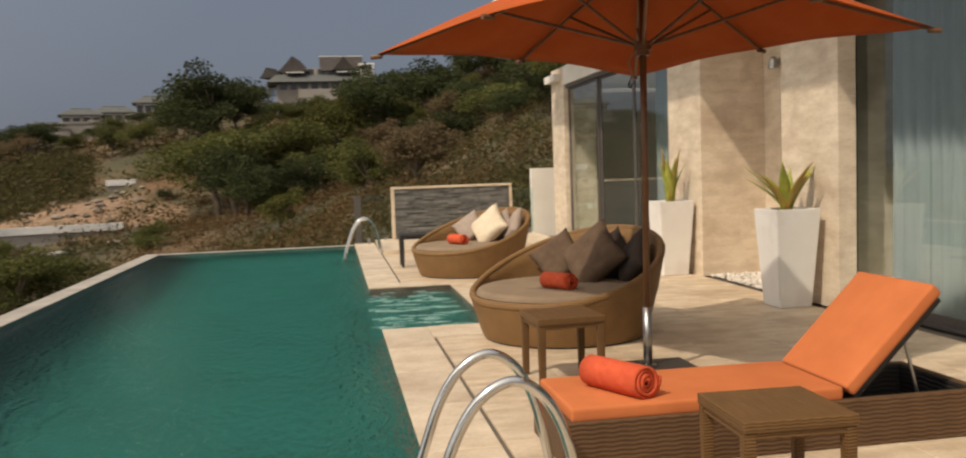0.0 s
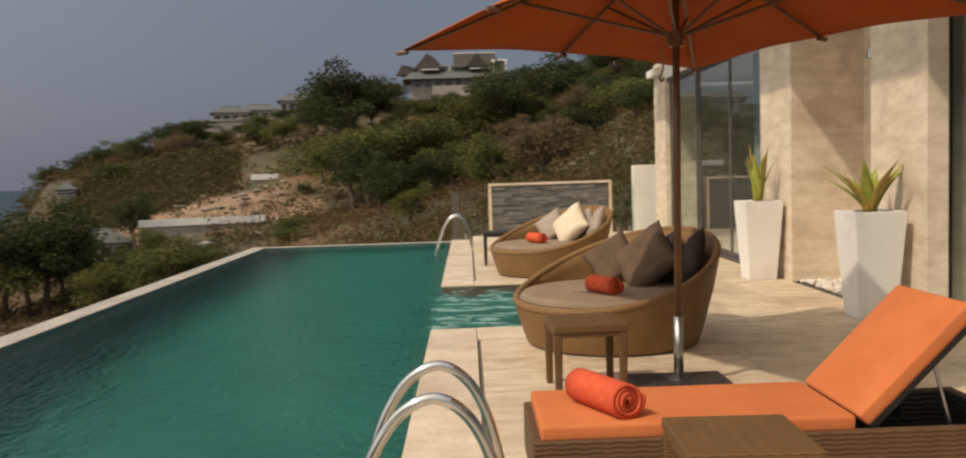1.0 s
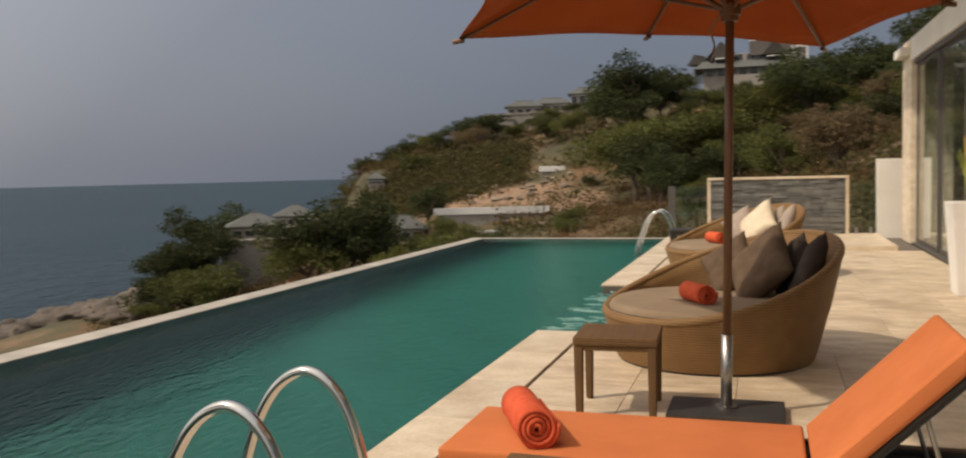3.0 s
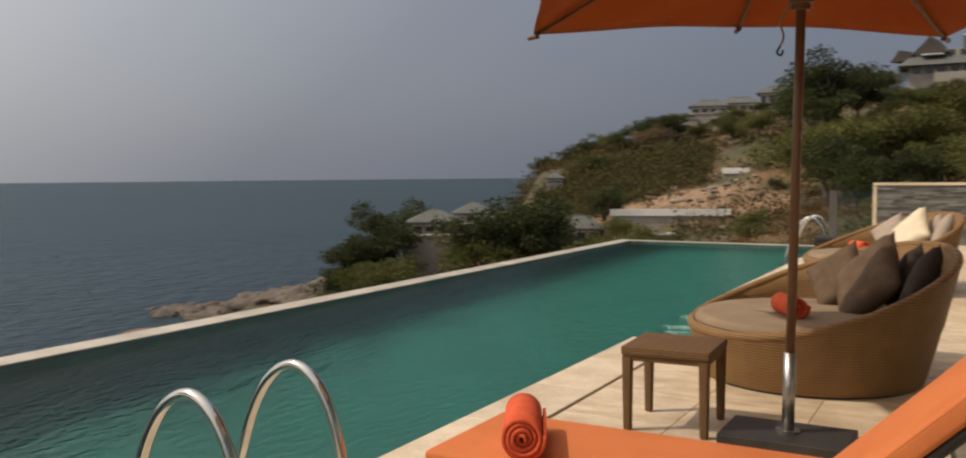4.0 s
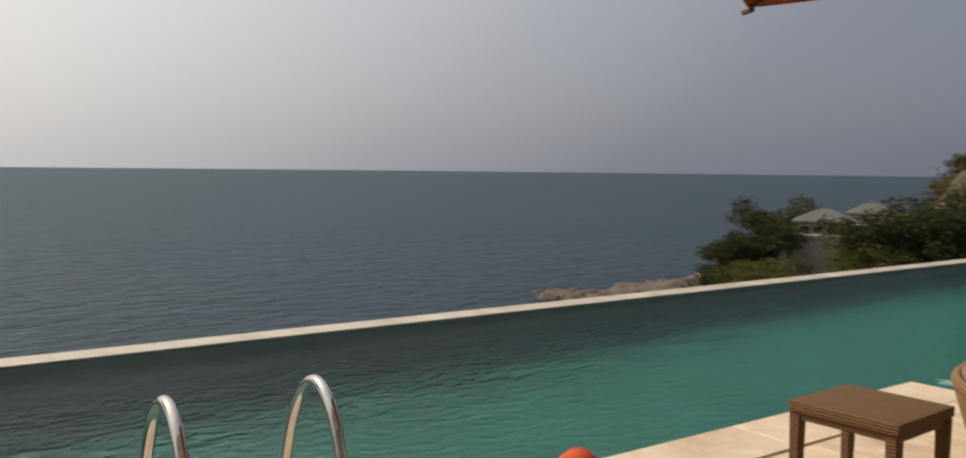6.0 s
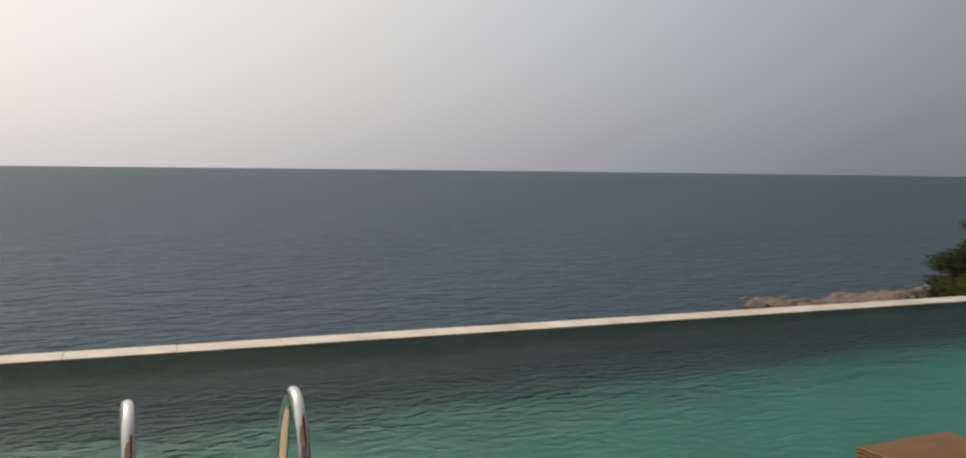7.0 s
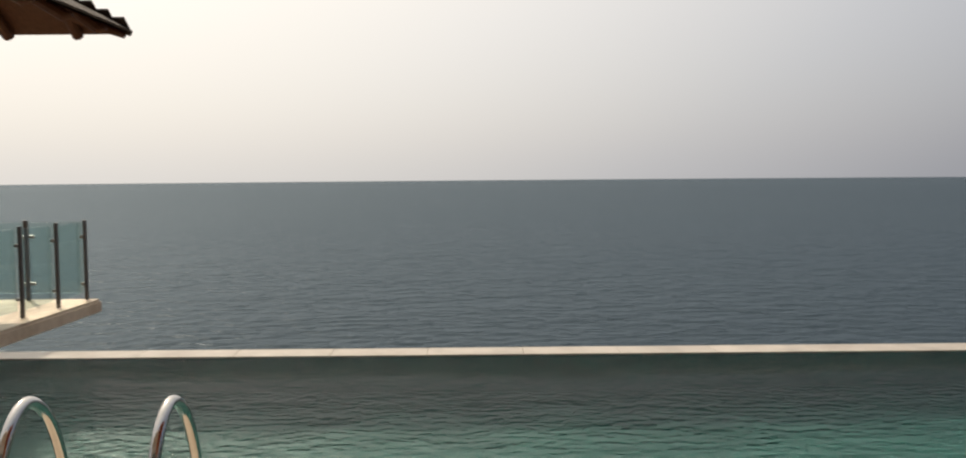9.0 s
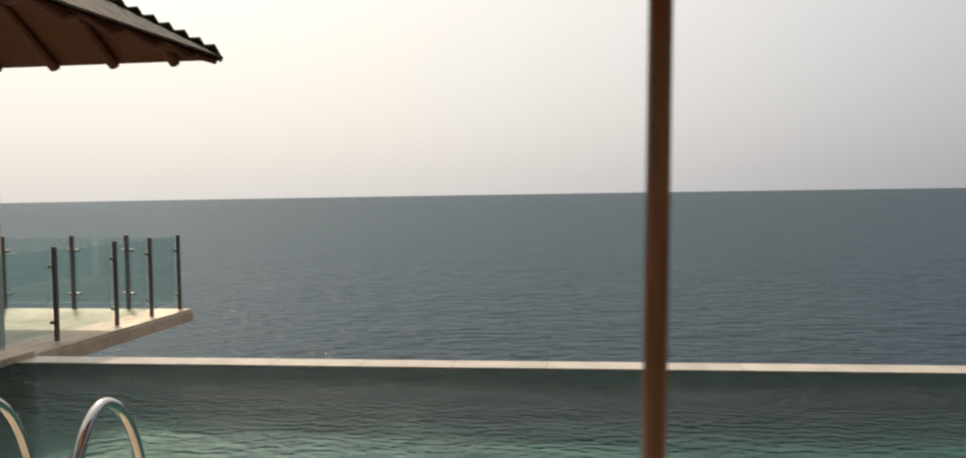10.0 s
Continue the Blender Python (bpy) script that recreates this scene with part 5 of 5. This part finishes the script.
def hip_villa(bearing, r, z, w, d, wall_h, roof_h, turn, roof_mat, wall_mat, label, ridge=0.15, eave=0.8, windows=4, terrace=True):
    """A villa with a hipped roof, a row of window openings and a terrace slab."""
    x, y, g = at_bearing(bearing, r)
    top = thing("villa", label, "house", pose(x, y, z, 0, 0, turn), "villas on the hillside")
    part("wall", box(-w / 2, w / 2, -d / 2, d / 2, min(g - z, 0) - 3.0, wall_h, 0.03), wall_mat, top)
    bm = bmesh.new()
    W, D = w / 2 + eave, d / 2 + eave
    a = [bm.verts.new(p) for p in ((-W, -D, wall_h - 0.1), (W, -D, wall_h - 0.1), (W, D, wall_h - 0.1), (-W, D, wall_h - 0.1))]
    e = [bm.verts.new(p) for p in ((-W, -D, wall_h + 0.12), (W, -D, wall_h + 0.12), (W, D, wall_h + 0.12), (-W, D, wall_h + 0.12))]
    t = [bm.verts.new((s * w * ridge, 0, wall_h + roof_h)) for s in (-1, 1)]
    bm.faces.new(a[::-1])
    for i in range(4):
        bm.faces.new((a[i], a[(i + 1) % 4], e[(i + 1) % 4], e[i]))
    bm.faces.new((e[0], e[1], t[1], t[0]))
    bm.faces.new((e[1], e[2], t[1]))
    bm.faces.new((e[2], e[3], t[0], t[1]))
    bm.faces.new((e[3], e[0], t[0]))
    roof = part("roof", bm, roof_mat, top)
    part("ridge_cap", rod(((-w * ridge - 0.1, 0, wall_h + roof_h), (w * ridge + 0.1, 0, wall_h + roof_h)), 0.14, 6), roof_mat, roof)
    for i in range(windows):
        cx = -w / 2 + w * (i + 0.5) / windows
        ww = w / windows * 0.34
        win = part("window", box(cx - ww, cx + ww, -d / 2 - 0.04, -d / 2 + 0.1, 0.35, wall_h - 0.55), VILLA_GLASS, top)
        part("frame", box(cx - ww - 0.1, cx + ww + 0.1, -d / 2 - 0.09, -d / 2 - 0.042, wall_h - 0.55, wall_h - 0.40), VILLA_WHITE, win)
    if not terrace:
        return top
    part("terrace", box(-w / 2 - 1.5, w / 2 + 1.5, -d / 2 - 3.2, -d / 2 - 0.01, -0.35, 0.0, 0.02), wall_mat, top)
    part("retaining_wall", box(-w / 2 - 1.4, w / 2 + 1.4, -d / 2 - 3.0, -d / 2 - 0.02, min(g - z, 0) - 4.0, -0.353), wall_mat, top)
    return top


GREY_VILLA = "low villa with a grey tiled hip roof among trees"
hip_villa(32.4, 136, -7.6, 7.2, 6, 1.7, 2.0, 33, ROOF_GREY, VILLA_WALL, GREY_VILLA, 0.06)
hip_villa(29.9, 152, -6.9, 6, 5, 1.6, 1.9, 30, ROOF_GREY, VILLA_WALL, GREY_VILLA, 0.06)
hip_villa(23.3, 142, -9.6, 8, 6, 2.2, 2.0, 24, ROOF_GREY, VILLA_WALL, GREY_VILLA, 0.25)
hip_villa(24.7, 200, -0.9, 3.6, 3.4, 1.2, 1.6, 25, ROOF_GREY, VILLA_WALL, "small grey-roofed pavilion on the headland", 0.05, 0.5, 2, False)
PALE_VILLA = "pale villa with a low hip roof on the ridge"
hip_villa(15.0, 240, 16.6, 9, 7, 1.9, 1.8, 15, ROOF_GREY, VILLA_WALL, PALE_VILLA, 0.25)
hip_villa(13.2, 242, 17.2, 9, 7, 2.0, 1.8, 12, ROOF_GREY, VILLA_WALL, PALE_VILLA, 0.3)
hip_villa(11.0, 240, 18.6, 8, 7, 2.8, 2.0, 10, ROOF_GREY, VILLA_WALL, PALE_VILLA, 0.25)
hip_villa(16.9, 236, 15.2, 7, 5, 0.8, 0.7, 16, ROOF_GREY, VILLA_WALL, "low garden pavilion beside the ridge villas", 0.3)


def white_terrace(bearing, r, z, w, turn):
    x, y, g = at_bearing(bearing, r)
    top = thing("construction_terrace", "long white concrete retaining terrace on the slope", "terrace", pose(x, y, z, 0, 0, turn))
    part("slab", box(-w / 2, w / 2, -2.5, 2.5, -0.5, 0.0, 0.03), VILLA_WHITE, top)
    part("parapet", box(-w / 2, w / 2, -2.48, -2.2, 0.003, 0.55, 0.03), VILLA_WHITE, top)
    part("wall", box(-w / 2 + 0.3, w / 2 - 0.3, -2.2, 2.4, min(g - z, 0) - 3.0, -0.503), VILLA_WALL, top)


white_terrace(17.2, 138, -4.7, 18, 18)
white_terrace(18.6, 128, -7.6, 9, 16)
white_terrace(13.2, 172, 1.6, 5, 12)


def gable_roof(bm, x0, x1, y0, y1, z0, h, sweep=0.0):
    """A steep gable with swept eaves, ridge along x."""
    secs = [(y0, z0), (y0 + (y1 - y0) * 0.17, z0 + h * 0.27), (y0 + (y1 - y0) * 0.34, z0 + h * 0.62), ((y0 + y1) / 2, z0 + h)]
    secs += [(y0 + y1 - y, z) for y, z in secs[-2::-1]]
    ring = []
    for x in (x0, x1):
        ring.append([bm.verts.new((x + (sweep * (1 if x == x1 else -1)) * (z - z0) / h, y, z)) for y, z in secs])
    for i in range(len(secs) - 1):
        bm.faces.new((ring[0][i], ring[1][i], ring[1][i + 1], ring[0][i + 1]))
    bm.faces.new(ring[0][::-1])
    bm.faces.new(ring[1])
    bm.faces.new((ring[0][0], ring[0][-1], ring[1][-1], ring[1][0]))
    return bm


def hilltop_villa():
    """Terraced villa with dark steep swept roofs above a long grey lower roof."""
    x, y, g = at_bearing(0.4, 215)
    top = thing("hilltop_villa", "terraced villa with dark steep swept roofs on the hilltop", "house", pose(x, y, 24.2, 0, 0, 2))
    part("retaining_wall", box(-7, 5, -9.5, -6, -9, -2.6, 0.05), VILLA_WALL, top, "rough stone retaining wall")
    part("lower_storey", box(-12, 8, -6, 6, -8, -0.6, 0.05), VILLA_WALL, top)
    # This dark band of panes is added to stand for shade under the lower roof.
    for i in range(8):
        cx = -10.4 + i * 2.4
        part("window", box(cx - 0.8, cx + 0.8, -6.06, -5.9, -2.4, -0.9), VILLA_GLASS, top)
    bm = bmesh.new()
    low = [bm.verts.new(p) for p in ((-14, -8.2, -0.75), (8.6, -8.2, -0.75), (8.6, 6.5, -0.75), (-14, 6.5, -0.75))]
    high = [bm.verts.new(p) for p in ((-12, -3.0, 1.35), (7.6, -3.0, 1.35), (7.6, 6.4, 1.35), (-12, 6.4, 1.35))]
    for i in range(4):
        bm.faces.new((low[i], low[(i + 1) % 4], high[(i + 1) % 4], high[i]))
    bm.faces.new(high)
    bm.faces.new(low[::-1])
    part("lower_roof", bm, ROOF_GREY, top)
    part("upper_storey", box(-10.5, 7.4, -2.6, 5, 1.35, 2.9, 0.05), VILLA_WALL, top)
    for i in range(7):
        cx = -9.0 + i * 2.5
        part("window", box(cx - 0.8, cx + 0.8, -2.66, -2.5, 1.5, 2.7), VILLA_GLASS, top)
    bm = gable_roof(bmesh.new(), -4.2, 4.2, -3.8, 3.8, 2.0, 3.7, 0.3)
    part("roof", bm, ROOF_DARK, top, m=pose(-7.2, 0.6, 0, 0, 0, 78))
    part("roof", gable_roof(bmesh.new(), -1.6, 8.4, -3.8, 5.0, 2.2, 3.8, 0.1), ROOF_DARK, top)
    part("roof", gable_roof(bmesh.new(), -3.6, 3.6, -2.8, 2.8, 2.2, 3.2, 0.3), ROOF_DARK, top, m=pose(4.0, -1.6, 0, 0, 0, 86))
    part("roof", gable_roof(bmesh.new(), -2.0, 2.0, -2.2, 2.2, 0.9, 2.4, 0.3), ROOF_DARK, top, m=pose(-13.0, 0, 0, 0, 0, 60))
    part("ridge_beam", box(-1.8, 8.6, 0.45, 0.75, 5.97, 6.15), VILLA_WHITE, top)
    part("awning", box(-9.6, -5.4, -5.6, -2.7, 1.55, 1.75, 0.03), VILLA_WHITE, top)
    part("awning", box(2.0, 7.0, -5.4, -2.7, 1.6, 1.8, 0.03), VILLA_WHITE, top)
    part("side_wing", box(7.6, 10.6, -4, 4, -8, 3.4, 0.05), VILLA_WALL, top)
    part("side_roof", box(7.3, 11.0, -4.8, 4.6, 3.4, 3.75, 0.03), VILLA_WHITE, top)
    for z in (-2.2, 0.6):
        part("balcony", box(7.4, 11.0, -5.4, -4.0, z - 0.3, z, 0.03), VILLA_WHITE, top)
    for cx in (7.7, 10.6):
        part("column", box(cx - 0.18, cx + 0.18, -5.2, -4.8, -8, 3.4), VILLA_WHITE, top)


hilltop_villa()


# ---- paving, piece by piece ----
def paving(parent, name, x0, x1, y0, y1, wx, wy, material, thick=0.02, gap=0.0028, z=0.0, shift=0.0):
    nx, ny = max(1, round((x1 - x0) / wx)), max(1, round((y1 - y0) / wy))
    dx, dy = (x1 - x0) / nx, (y1 - y0) / ny
    bm = box(-dx / 2 + gap / 2, dx / 2 - gap / 2, -dy / 2 + gap / 2, dy / 2 - gap / 2, -thick, 0, 0.0025, segments=1)
    me = bpy.data.meshes.new(name)
    bm.to_mesh(me)
    bm.free()
    me.materials.append(material)
    for i in range(nx):
        for j in range(ny):
            tilt = random.uniform(-0.0006, 0.0006)
            part(name, me, None, parent, m=pose(x0 + (i + 0.5) * dx, y0 + (j + 0.5) * dy, z + tilt))


paving(deck, "coping_tile", DECK_X - 0.015, SLOT_X0, -6.0, SPA_Y0, 0.45, 0.9, COPING)
paving(deck, "coping_tile", DECK_X - 0.015, SLOT_X0, SPA_Y1, 17.35, 0.45, 0.9, COPING)
paving(deck, "coping_tile", SLOT_X0 + 0.002, SPA_X + 0.45, 6.325, SPA_Y0 + 0.015, 0.9, 0.5, COPING)
paving(deck, "coping_tile", SPA_X - 0.015, SPA_X + 0.45, SPA_Y0 + 0.015, SPA_Y1 - 0.015, 0.45, 0.9, COPING)
paving(deck, "coping_tile", SLOT_X0 + 0.002, SPA_X + 0.45, SPA_Y1 - 0.015, 10.33, 0.9, 0.45, COPING)
paving(deck, "paving_tile", SLOT_X1, 4.75, -5.9, 6.297, 0.64, 0.62, TRAVERTINE)
paving(deck, "paving_tile", SPA_X + 0.48, 4.65, 6.301, 10.33, 0.66, 0.62, TRAVERTINE)
paving(deck, "paving_tile", SLOT_X1, 4.65, 10.36, 14.447, 0.64, 0.62, TRAVERTINE)
edge = structure("pool_edge", box(EDGE_X0 + 0.02, EDGE_X1 - 0.02, POOL_Y0, POOL_Y1 + 0.18, -0.12, -0.075), JOINT, "pale stone overflow edge of the infinity pool", "pool edge")
paving(edge, "edge_stone", EDGE_X0, EDGE_X1, POOL_Y0, POOL_Y1 + 0.2, 0.4, 0.8, EDGE_STONE, 0.022, 0.003, -0.052)
paving(edge, "edge_stone", EDGE_X1, DECK_X - 0.016, POOL_Y1, POOL_Y1 + 0.2, 0.8, 0.3, EDGE_STONE, 0.022, 0.003, -0.052)
